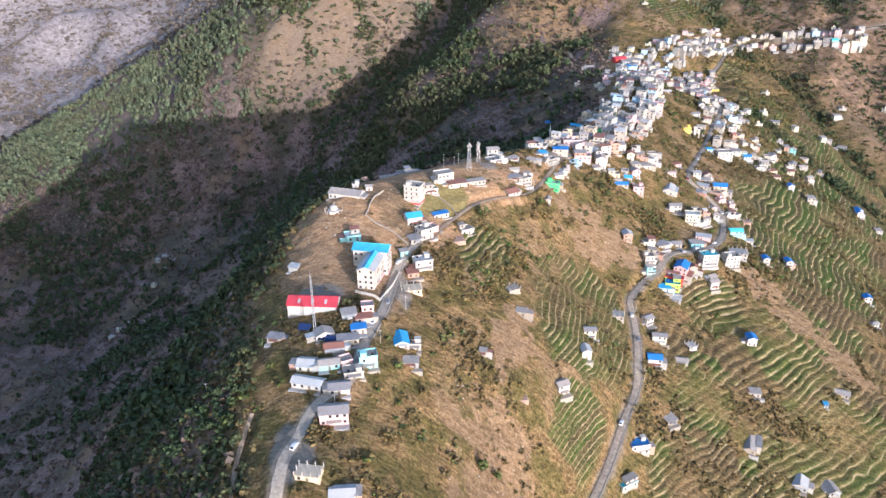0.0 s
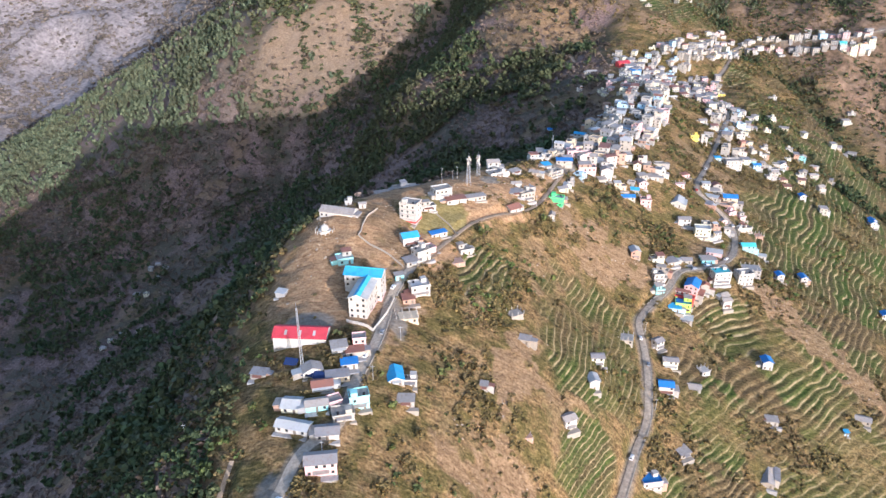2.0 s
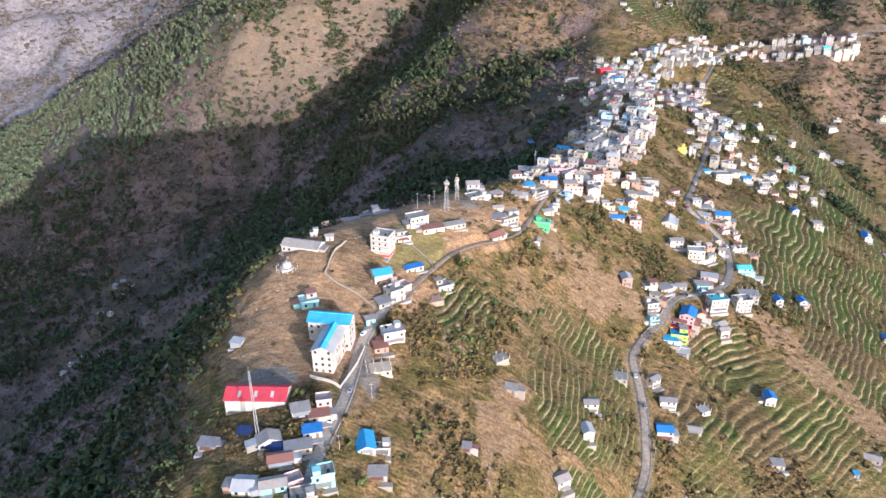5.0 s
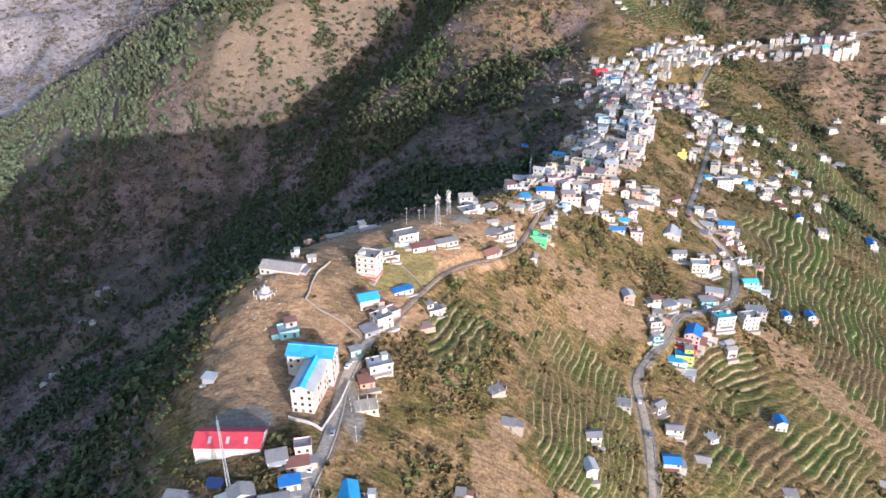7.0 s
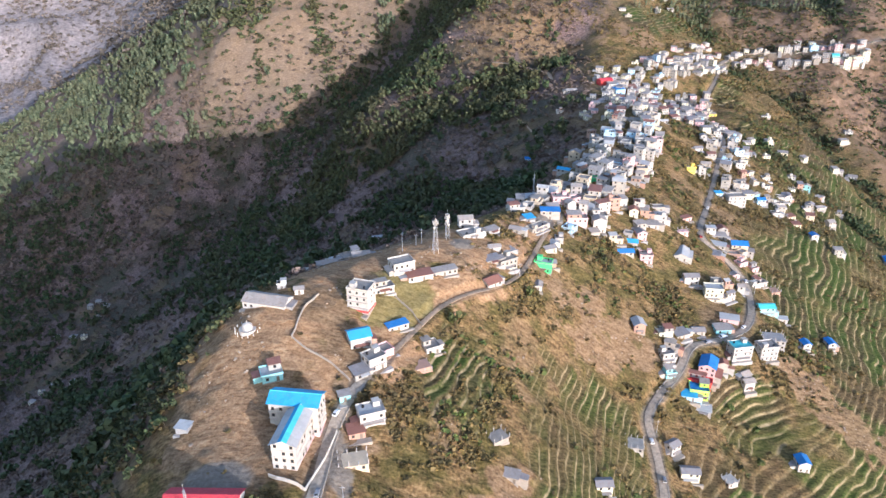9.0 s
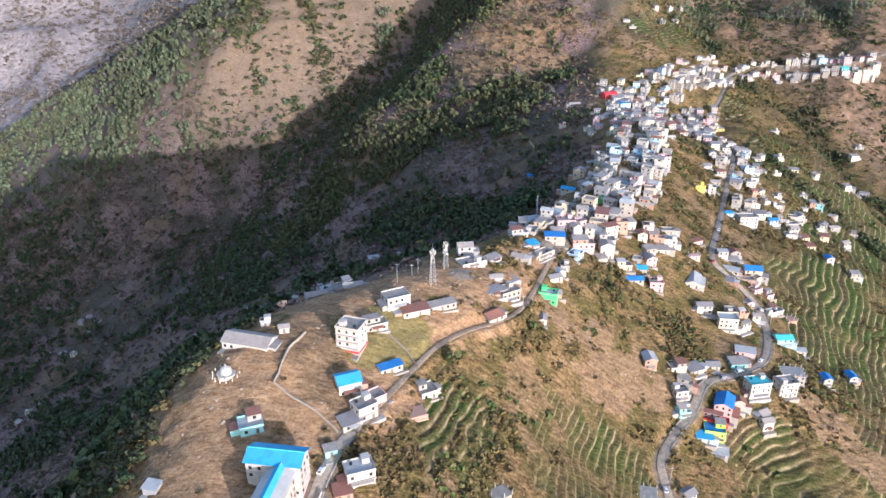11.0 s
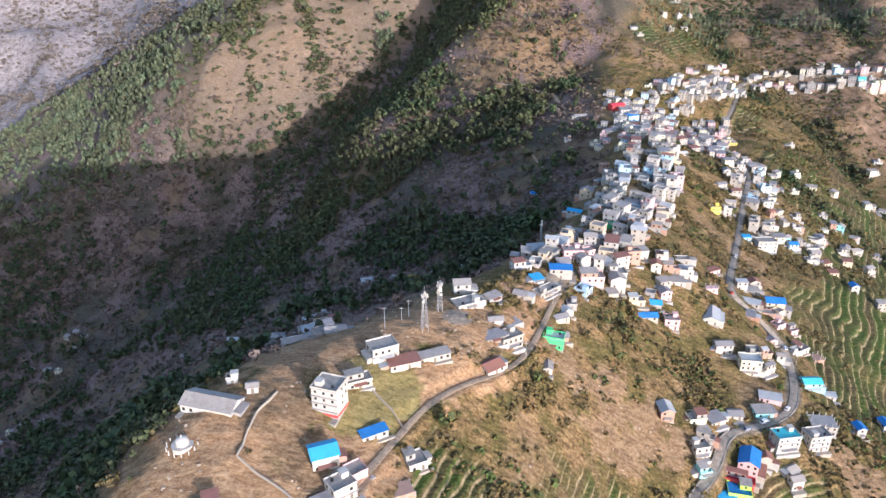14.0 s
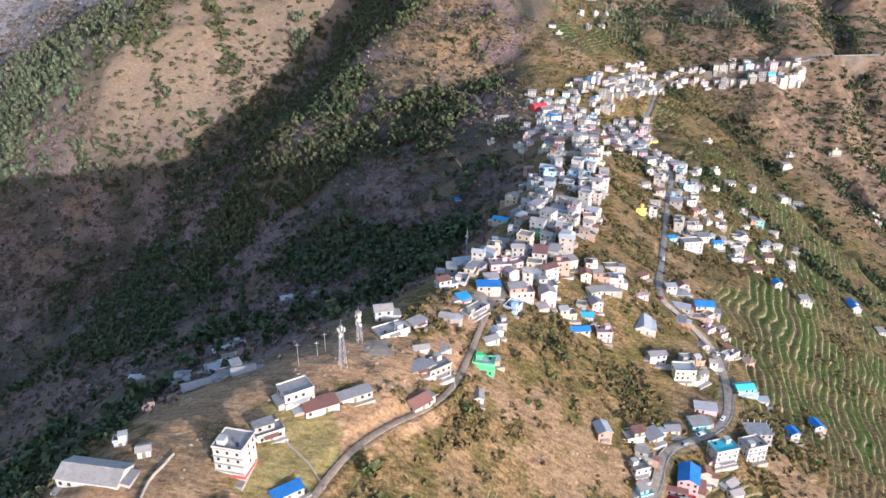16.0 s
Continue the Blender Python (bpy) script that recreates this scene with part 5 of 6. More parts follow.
def shrine(x, y):
    """A round whitewashed shrine: terrace, drum, dome and finial, with a ring of short posts."""
    s = thing("shrine", pose(x, y, height(x, y)), "round whitewashed shrine with a low dome", "shrine")
    for name, a, b, r0, taper in (("terrace", -1.5, 0.5, 3.6, 1.0), ("drum", 0.5, 1.8, 2.3, 0.95), ("finial", 3.2, 4.6, 0.25, 0.1)):
        bm = bmesh.new()
        rod(bm, (0, 0, a), (0, 0, b), r0, 20, taper)
        part(name, bm, wall_of("white"), s)
    bm = bmesh.new()
    bmesh.ops.create_uvsphere(bm, u_segments=20, v_segments=10, radius=2.2)
    for q in bm.verts:
        q.co.z = max(q.co.z, -0.3) * 0.72 + 1.75
    part("dome", bm, wall_of("white"), s)
    bm = bmesh.new()
    box(bm, -0.15, 0.15, -0.15, 0.15, -1.0, 1.1)
    post = bpy.data.meshes.new("post")
    bm.to_mesh(post)
    post.materials.append(wall_of("white"))
    for k in range(14):
        a = k * math.tau / 14
        part("post", post, None, s, at=pose(5.2 * math.cos(a), 5.2 * math.sin(a), 0))
    HOMES.append((x, y, 5))


shrine(-66, 377)


# ---- the bazaar along the crest ----
STREET = [(82, 522), (116, 591), (143, 630), (168, 671), (191, 725), (209, 776), (236, 844), (262, 915), (286, 976), (340, 1022), (403, 1060)]


def row_of_houses(line, offsets, seed, group, gap=1.2, low=1, high=3, detail=1):
    """Houses side by side along a street, front to back in rows."""
    rng = random.Random(seed)
    for off in offsets:
        for (ax, ay), (bx, by) in zip(line, line[1:]):
            run = math.hypot(bx - ax, by - ay)
            ux, uy = (bx - ax) / run, (by - ay) / run
            at = rng.random() * 3
            while at < run - 3:
                w, d = rng.uniform(5.0, 10.5), rng.uniform(5.5, 9.5)
                o = off + rng.uniform(-3.2, 3.2)
                hx, hy = ax + ux * (at + w / 2) + uy * o, ay + uy * (at + w / 2) - ux * o
                at += w + gap * rng.uniform(0.4, 1.8)
                if any(math.hypot(hx - qx, hy - qy) < r + 0.5 * w - 1.5 for qx, qy, r in HOMES) or rng.random() < 0.06:
                    continue
                wall = rng.choice(("white", "lime", "lime", "lime", "grey", "white", "lime", "grey", "cream", "white", "pink", "beige", "white", "lime", "grey", "sky", "green" if hy < 700 and rng.random() < 0.2 else "lime"))
                pick = rng.random()
                roof, kind = ("slab", "flat") if pick < 0.62 else (rng.choice(("tin", "pale", "tin", "old", "tin", "rust", "old", "pale")), rng.choice(("shed", "gable")))
                floors = rng.randint(low, high)
                if detail == 0 or hy > 790:
                    far_house(hx, hy, math.degrees(math.atan2(uy, ux)) - 90 + rng.uniform(-20, 20), d, w, floors, rng.choice((0, 0, 1, 1, 2, 3, 11, 12)), rng.choice((4, 4, 4, 5, 5, 10, 9, 5)), rng)
                    continue
                colour = {"lime": "limewashed", "sky": "pale blue", "grey": "bare grey"}.get(wall, wall)
                top = {"slab": "a flat concrete roof", "tin": "a grey sheet roof", "pale": "a pale sheet roof", "rust": "a rusty sheet roof"}.get(roof, "a blue sheet roof")
                house(hx, hy, math.degrees(math.atan2(uy, ux)) - 90 + rng.uniform(-20, 20), d, w, floors, wall, roof, kind,
                      f"{colour} bazaar house of {('one', 'two', 'three', 'four', 'five')[floors - 1]} storeys with {top}", group, detail)


row_of_houses(STREET[:8], (7.5,), 1, "bazaar houses on the crest")
row_of_houses(STREET[:6], (-7.5,), 2, "bazaar houses on the crest")
row_of_houses(STREET[:3], (17.5,), 3, "bazaar houses below the street")
row_of_houses(STREET[1:6], (18, 28), 4, "bazaar houses below the street", 2.0, 2, 4)
row_of_houses(STREET[2:5], (-17,), 5, "bazaar houses above the shaded slope", 3.0)
row_of_houses(STREET[5:9], (-8, -19, 19), 6, "houses at the head of the bazaar", 3.0, 1, 2)
row_of_houses(STREET[6:9], (-31,), 11, "houses at the head of the bazaar", 4.0, 1, 2)
row_of_houses(STREET[8:], (-10, 9, 20), 7, "houses of the upper street", 2.0, 1, 3, 0)
row_of_houses([(300, 870), (330, 915), (345, 960)], (0, 12, -12), 8, "houses round the upper bend", 3.0, 1, 3)
row_of_houses([(262, 690), (292, 745), (318, 800)], (9, 20, -9), 9, "houses along the lower road", 4.0, 1, 3)
row_of_houses([(440, 1092), (478, 1108), (540, 1092), (592, 1070), (625, 1080)], (8.5, -8.5), 10, "houses of the far bazaar", 1.5, 1, 3, 0)
house(226, 935, 20, 16, 9, 2, "red", "red", "gable", "red-roofed two-storey hall at the head of the bazaar", "halls at the head of the bazaar", 1)
house(236, 908, 15, 12, 9, 2, "sky", "blue", "shed", "pale blue house with a blue roof at the bazaar's head", "halls at the head of the bazaar", 1)
house(264, 905, 10, 11, 7, 1, "lime", "red", "shed", "low house with a red sheet roof", "halls at the head of the bazaar", 1)
house(160, 862, 0, 6, 6, 2, "white", "slab", "flat", "small white house on the shaded edge", "", 1)
house(185, 925, 10, 13, 7, 1, "white", "tin", "gable", "white hut above the shaded slope", "", 1)
house(345, 905, 0, 12, 7, 1, "yellow", "slab", "shed", "low yellow shelter with a flat roof", "", 1)
house(115, 771, 0, 8, 6, 1, "sky", "blue", "gable", "blue-roofed hut in the shaded woods", "", 1)
for bx, by in ((588, 1062), (602, 1066), (616, 1070)):
    house(bx, by, -10, 9, 11, 5, "cream", "slab", "flat", "tall cream apartment block at the end of the far bazaar", "far apartment blocks", 0, 3.2)
house(575, 1070, -10, 9, 9, 4, "teal", "turquoise", "gable", "turquoise house beside the far apartment blocks", "", 0)


def cluster(seed, darts, line, half, group, low=1, high=2):
    """Houses set close and askew round a line, where there is room."""
    rng = random.Random(seed)
    for _ in range(darts):
        k = rng.randrange(len(line) - 1)
        (ax, ay), (bx, by) = line[k], line[k + 1]
        u, o = rng.random(), rng.uniform(-half, half)
        run = math.hypot(bx - ax, by - ay)
        hx, hy = ax + (bx - ax) * u + (by - ay) / run * o, ay + (by - ay) * u - (bx - ax) / run * o
        w, d = rng.uniform(4.5, 10.5), rng.uniform(4.2, 7.5)
        reach = 0.5 * max(w, d)
        if any(math.hypot(hx - qx, hy - qy) < q + reach - 1.6 for qx, qy, q in HOMES) or any(along(road, np.array([hx]), np.array([hy]))[0][0] < wide / 2 + 0.5 * d for road, wide in ROAD_LINES.values()):
            continue
        turn, floors = rng.uniform(-32, 32), rng.randint(low, high)
        wall = rng.choice(("white", "lime", "white", "grey", "cream", "white", "lime", "pink", "beige", "stone", "brick", "teal"))
        kind = rng.choice(("flat", "flat", "shed", "gable", "cross", "frame" if rng.random() < 0.4 else "shed"))
        roof = "slab" if kind in ("flat", "frame") else rng.choice(("tin", "pale", "old", "rust", "tin", "azure" if rng.random() < 0.3 else "old"))
        if hy > 790:
            far_house(hx, hy, turn, w, d, floors, rng.choice((0, 0, 1, 1, 2, 11, 12)), rng.choice((4, 4, 5, 5, 9, 10)), rng)
            continue
        colour = {"lime": "limewashed", "grey": "bare grey", "stone": "rough stone", "brick": "red brick"}.get(wall, wall)
        top = {"slab": "a flat concrete roof", "tin": "a grey sheet roof", "pale": "a pale sheet roof", "rust": "a rusty sheet roof", "old": "a weathered sheet roof"}.get(roof, "a blue sheet roof")
        house(hx, hy, turn, w, d, floors, wall, roof, kind, f"{'unfinished ' if kind == 'frame' else ''}{colour} house with {top} among its neighbours", group, 1)


cluster(61, 110, [(75, 530), (125, 555), (122, 600)], 24, "bazaar houses on the crest", 1, 3)
cluster(62, 90, [(150, 640), (200, 750)], 30, "bazaar houses on the crest", 1, 3)
cluster(63, 130, [(215, 800), (258, 900), (270, 985)], 46, "houses at the head of the bazaar")
cluster(64, 60, [(285, 800), (340, 955)], 24, "houses round the upper bend")
cluster(65, 110, [(290, 985), (360, 1045), (430, 1110)], 24, "houses of the upper street")
cluster(66, 80, [(275, 680), (300, 750), (350, 870)], 28, "houses along the lower road")
cluster(67, 22, [(310, 680), (395, 745)], 24, "houses below the lower road")
cluster(68, 14, [(140, 545), (190, 572)], 14, "houses below the bazaar")
cluster(69, 40, [(205, 500), (235, 560), (215, 600)], 18, "houses along the lower road")
cluster(70, 24, [(150, 450), (195, 470)], 16, "houses along the lower road")
cluster(71, 20, [(45, 450), (72, 480), (85, 515)], 14, "houses of the summit", 1, 1)
cluster(72, 18, [(-65, 512), (-28, 490)], 10, "houses in the shaded hamlet", 1, 1)
cluster(73, 40, [(450, 1100), (540, 1098), (620, 1080)], 20, "houses of the far bazaar")
cluster(74, 16, [(-55, 262), (-38, 240)], 16, "houses of the ridge hamlet", 1, 1)


def scattered(seed, count, x0, x1, y0, y1):
    rng = random.Random(seed)
    while count:
        hx, hy = rng.uniform(x0, x1), rng.uniform(y0, y1)
        count -= 1
        if any(math.hypot(hx - qx, hy - qy) < r + 7 for qx, qy, r in HOMES):
            continue
        far_house(hx, hy, rng.uniform(-30, 30), rng.uniform(6, 10), rng.uniform(5, 7), rng.randint(1, 2), rng.choice((0, 0, 1, 2)), rng.choice((4, 5, 5)), rng)


scattered(21, 15, 300, 460, 1120, 1330)
scattered(22, 11, 420, 640, 820, 1040)
scattered(23, 9, 330, 430, 620, 840)
scattered(24, 8, -540, -440, 960, 1080)
scattered(25, 5, -520, -400, 760, 900)
finish_far_houses()


# ---- trees and scrub ----
def conifer(rng, tiers=6, spikes=9):
    """A pine of height 1: a bare stem and ragged whorls, the crown oval and open. Vertices, triangles and which are stem."""
    v, f, stem = [], [], []
    for k in range(4):
        a = k * math.tau / 4
        v += [(0.018 * math.cos(a), 0.018 * math.sin(a), -0.1), (0.008 * math.cos(a), 0.008 * math.sin(a), 0.85)]
    for k in range(4):
        a, b = 2 * k, 2 * ((k + 1) % 4)
        f += [(a, b, b + 1), (a, b + 1, a + 1)]
        stem += [1, 1]
    for t in range(tiers):
        s = t / (tiers - 1)
        z = 0.20 + 0.66 * s
        r = (0.22 * math.sin(math.pi * (0.22 + 0.70 * s)) + 0.02) * rng.uniform(0.85, 1.15)
        n = len(v)
        ox, oy = rng.uniform(-0.02, 0.02), rng.uniform(-0.02, 0.02)
        v.append((ox, oy, z + 0.15))
        for k in range(spikes):
            a = math.tau * (k + 0.5 * (t % 2)) / spikes + rng.uniform(-0.2, 0.2)
            q = r * (1.0 if k % 2 else 0.55) * rng.uniform(0.75, 1.2)
            v.append((ox + q * math.cos(a), oy + q * math.sin(a), z + rng.uniform(-0.05, 0.02)))
        for k in range(spikes):
            f.append((n, n + 1 + k, n + 1 + (k + 1) % spikes))
            stem.append(0)
    return np.array(v), np.array(f), np.array(stem)


def leafy(rng, leaves, low=0.25, wide=0.42, lobes=5, leaf=0.16, trunk=True):
    """A broad-leaved tree or bush of height 1: a forked stem and loose clumps of leaves round several lobes."""
    v, f, stem = [], [], []

    def limb(a, b, r0, r1):
        a, b, n = np.array(a), np.array(b), len(v)
        for p, r in ((a, r0), (b, r1)):
            for k in range(3):
                v.append((p[0] + r * math.cos(k * 2.1), p[1] + r * math.sin(k * 2.1), p[2]))
        for k in range(3):
            f.extend([(n + k, n + (k + 1) % 3, n + 3 + (k + 1) % 3), (n + k, n + 3 + (k + 1) % 3, n + 3 + k)])
            stem.extend([1, 1])

    centres = []
    for k in range(lobes):
        a = math.tau * k / lobes + rng.uniform(-0.5, 0.5)
        r = wide * rng.uniform(0.25, 0.62)
        centres.append((r * math.cos(a), r * math.sin(a), low + (1 - low) * rng.uniform(0.3, 0.78)))
    if trunk:
        limb((0, 0, -0.1), (0, 0, low + 0.1), 0.035, 0.022)
        for c in centres[:3]:
            limb((0, 0, low), c, 0.018, 0.006)
    for k in range(leaves):
        c = centres[k % lobes]
        d = np.array([rng.gauss(0, 1) for _ in range(3)])
        d /= np.linalg.norm(d)
        p = np.array(c) + d * np.array([wide, wide, 0.8 * (1 - low)]) * 0.42 * rng.uniform(0.7, 1.05)
        p[2] = max(p[2], 0.02)
        u = np.cross(d, [rng.uniform(-1, 1) for _ in range(3)])
        u /= np.linalg.norm(u) + 1e-6
        w = np.cross(d, u) + 0.35 * d
        s = leaf * rng.uniform(0.6, 1.25)
        n = len(v)
        for a, b in ((-1, -0.7), (0.8, -1), (1, 0.8), (-0.7, 1)):
            v.append(tuple(p + (u * a + w * b) * s * 0.75 - d * 0.3 * s * (abs(a) + abs(b) - 1.4)))
        f.extend([(n, n + 1, n + 2), (n, n + 2, n + 3)])
        stem.extend([0, 0])
    return np.array(v), np.array(f), np.array(stem)


def clear_of_homes(x, y, extra=0.0):
    ok = np.ones(len(x), bool)
    for hx, hy, r in HOMES:
        ok &= (x - hx) ** 2 + (y - hy) ** 2 > (r + extra) ** 2
    for line, wide in ROAD_LINES.values():
        ok &= along(line, x, y)[0] > wide / 2 + 0.6 + extra
    return ok


def scatter(name, shapes, mats, x, y, tall, label, category, seed, squash=(0.8, 1.25)):
    """Many plants in one mesh of kind stuff."""
    rs = np.random.RandomState(seed)
    z = landscape(x, y)[0]
    verts, faces, index, n = [], [], [], 0
    which = rs.randint(0, len(shapes), len(x))
    for s, (v, f, stem) in enumerate(shapes):
        k = np.where(which == s)[0]
        if not len(k):
            continue
        a = rs.rand(len(k)) * math.tau
        c, sn = np.cos(a)[:, None], np.sin(a)[:, None]
        fat = rs.uniform(*squash, len(k))[:, None]
        h = tall[k][:, None]
        lean = rs.normal(0, 0.05, (len(k), 2))
        px = (v[None, :, 0] * c - v[None, :, 1] * sn) * h * fat + lean[:, :1] * v[None, :, 2] * h + x[k][:, None]
        py = (v[None, :, 0] * sn + v[None, :, 1] * c) * h * fat + lean[:, 1:] * v[None, :, 2] * h + y[k][:, None]
        pz = v[None, :, 2] * h + z[k][:, None]
        verts.append(np.stack([px, py, pz], -1).reshape(-1, 3))
        faces.append((f[None] + (np.arange(len(k)) * len(v))[:, None, None] + n).reshape(-1, 3))
        index.append(np.tile(stem, len(k)))
        n += len(k) * len(v)
    me = mesh_from(name, np.vstack(verts), np.vstack(faces), mats, np.concatenate(index))
    return tagged(new(name, me), label, category, kind="stuff")


def chosen(seed, count, x0, x1, y0, y1, density):
    rs = np.random.RandomState(seed)
    x, y = rs.uniform(x0, x1, count), rs.uniform(y0, y1, count)
    ok = (rs.rand(count) < density(x, y)) & clear_of_homes(x, y)
    return x[ok], y[ok], rs


def west_of_crest(x, y):
    return np.interp(y, [q[1] for q in CREST], [q[0] for q in CREST]) - x


def spur_east(x, y):
    """1 on the open, sunny side of the spur above the bazaar."""
    return ramped(x - np.interp(y, [1050, 1115, 1175, 1255, 1400], [0, 35, 90, 145, 195]), -6, 22) * ramped(y, 1035, 1080)


def opposite(x, y):
    """1 on the sunny spur across the valley."""
    return ramped(y - np.interp(x, OPPOSITE_EDGE[0], OPPOSITE_EDGE[1]), -30, 60)


shape_rng = random.Random(3)
PINES = [conifer(shape_rng) for _ in range(5)]
FAR_PINES = [conifer(shape_rng, 4, 7) for _ in range(4)]
BROAD = [leafy(shape_rng, 24, leaf=0.19) for _ in range(5)]
BUSHES = [leafy(shape_rng, 8, 0.0, 0.7, 4, 0.36, False) for _ in range(6)]

# pines on the spur across the valley: in bands down the ribs, thin on the golden slopes
px, py, rs = chosen(31, 20000, -1150, 60, 1180, 1900, lambda x, y: opposite(x, y) * np.clip(
    0.04 + 0.10 * ramped(-x, 380, 520) + 0.55 * ramped(ripple(x + 0.35 * y, y * 0.35, 60, 41) + 0.35 * ripple(x, y, 30, 42) - 0.0008 * (x + 420), 0.22, 0.70), 0, 1) * (1 - 0.93 * patch(x, y, -250, 1400, 150, 130, 0)))
scatter("far_pine_wood", BROAD, [HAZE_PINE, BARK], px, py, rs.uniform(11, 23, len(px)), "open pine wood on the sunny spur across the valley", "pine wood", 51, (0.6, 0.9))
px, py, rs = chosen(40, 9000, -420, 0, 1270, 1620, lambda x, y: opposite(x, y) * np.clip(0.05 + 0.6 * ramped(ripple(x + 0.3 * y, y * 0.3, 28, 66) + 0.3 * ripple(x, y, 9, 67), 0.2, 0.7), 0, 1))
scatter("golden_slope_bushes", BUSHES, [SPURLEAF], px, py, rs.uniform(3, 9, len(px)), "dark bushes in lines down the golden slope", "bushes", 60, (0.9, 1.4))
# shaded slope: dark evergreens in drifts between leafless scrub
px, py, rs = chosen(32, 46000, -900, 210, 120, 1560, lambda x, y: (1 - 0.93 * spur_east(x, y)) * ramped(west_of_crest(x, y), 16, 60) * (1 - opposite(x, y)) * np.clip(
    0.07 + 0.95 * ramped(ripple(x + 0.5 * y, 0.5 * y, 80, 43) + 0.6 * ripple(x, y, 38, 44), -0.02, 0.4), 0, 1) * (0.55 + 0.35 * ramped(x, -120, 80)))
scatter("shaded_wood", BROAD, [PINE, BARK], px, py, rs.uniform(5, 12.5, len(px)), "dark evergreen wood on the shaded slope", "wood", 52)
px, py, rs = chosen(33, 15000, -180, 230, 960, 1560, lambda x, y: (1 - opposite(x, y)) * ramped(west_of_crest(x, y), 30, 90) * (1 - 0.95 * spur_east(x, y)) * (0.35 + 0.5 * ripple(x, y, 50, 45)))
scatter("spur_wood", BROAD, [SPURLEAF, BARK], px, py, rs.uniform(8, 15, len(px)), "tall evergreen trees along the shaded spur", "wood", 53, (0.7, 1.0))
px, py, rs = chosen(34, 60000, -900, 230, 120, 1560, lambda x, y: ramped(west_of_crest(x, y), 8, 30) * (1 - opposite(x, y)) * (0.42 + 0.3 * ripple(x, y, 60, 46) + 0.3 * ramped(x, -150, 60)))
scatter("dry_scrub", BUSHES, [BROWNLEAF], px, py, rs.uniform(1.5, 4.5, len(px)), "leafless brown scrub on the shaded slope", "scrub", 54, (0.8, 1.5))
px, py, rs = chosen(41, 12000, 60, 600, 930, 1500, lambda x, y: np.clip(0.12 + 0.8 * ramped(ripple(x, y, 40, 68) + 0.4 * ripple(x, y, 15, 69), 0.0, 0.5), 0, 1) * (1 - 0.9 * patch(x, y, 350, 1155, 62, 55, 0)))
scatter("upper_scrub", BUSHES, [SCRUB], px, py, rs.uniform(1.0, 3.4, len(px)), "olive scrub above the bazaar", "scrub", 61, (0.8, 1.4))
# far slopes
px, py, rs = chosen(35, 16000, -2400, -500, 1750, 3400, lambda x, y: 0.25 + 0.7 * ramped(ripple(x, y, 90, 47) + 0.5 * ripple(x, y, 35, 49), -0.1, 0.4))
scatter("far_scrub", BUSHES, [PALELEAF], px, py, rs.uniform(6, 14, len(px)), "pale leafless scrub on the far mountain", "scrub", 55, (0.8, 1.6))
px, py, rs = chosen(36, 5000, 60, 900, 1180, 1750, lambda x, y: np.clip(0.12 + 0.8 * ramped(ripple(x, y, 110, 48), 0.05, 0.5), 0, 1))
scatter("upper_wood", FAR_PINES, [HAZE_PINE, BARK], px, py, rs.uniform(6, 13, len(px)), "green trees scattered on the upper slopes", "wood", 56, (0.9, 1.5))


# scrub under the pines, down into the shade
px, py, rs = chosen(42, 9000, -1000, -60, 1130, 1420, lambda x, y: 0.55 + 0.3 * ripple(x, y, 40, 73) - 0.4 * ramped(x + 0.4 * (y - 1400), -420, -300) * opposite(x, y))
scatter("valley_scrub", BUSHES, [BROWNLEAF], px, py, rs.uniform(3, 7, len(px)), "leafless brown scrub in the valley", "scrub", 62, (0.9, 1.5))


# sunny slopes: olive and green bushes between the fields
def sunny(x, y):
    d = west_of_crest(x, y)
    cover = landscape(x, y)[1]
    return ramped(-d, 3, 16) * (1 - 0.85 * cover["terrace"]) * (1 - 0.8 * cover["bare"]) * (1 - 0.9 * cover["lit_dug"]) * (1 - 0.9 * cover["lawn"]) * np.clip(
        0.03 + 1.0 * ramped(ripple(x, y, 34, 61) + 0.55 * ripple(x, y, 9, 62), 0.12, 0.42), 0, 1)


px, py, rs = chosen(37, 80000, -90, 420, 170, 760, sunny)
scatter("hillside_scrub", BUSHES, [SCRUB], px, py, rs.uniform(0.6, 2.3, len(px)), "olive and dry scrub on the sunny slope", "scrub", 57, (0.9, 1.6))
px, py, rs = chosen(38, 7000, -90, 420, 170, 760, lambda x, y: sunny(x, y) * ramped(ripple(x, y, 40, 63), 0.0, 0.5))
scatter("green_bushes", BUSHES, [GREENLEAF], px, py, rs.uniform(1.0, 3.2, len(px)), "green bushes in the gullies of the sunny slope", "bushes", 58, (0.8, 1.3))
px, py, rs = chosen(39, 22000, 250, 900, 760, 1250, lambda x, y: np.clip(0.10 + 0.8 * ramped(ripple(x, y, 60, 64) + 0.4 * ripple(x, y, 20, 65), 0.0, 0.5), 0, 1) * ramped(-west_of_crest(x, y), 20, 40))
half = np.arange(len(px)) % 5 < 2
scatter("eastern_bushes", BUSHES, [GREENLEAF], px[half], py[half], rs.uniform(1.0, 3.2, half.sum()), "green bushes on the far eastern slope", "bushes", 59, (0.8, 1.5))
scatter("eastern_scrub", BUSHES, [SCRUB], px[~half], py[~half], rs.uniform(1.0, 3.2, (~half).sum()), "olive and brown scrub on the far eastern slope", "scrub", 65, (0.8, 1.5))


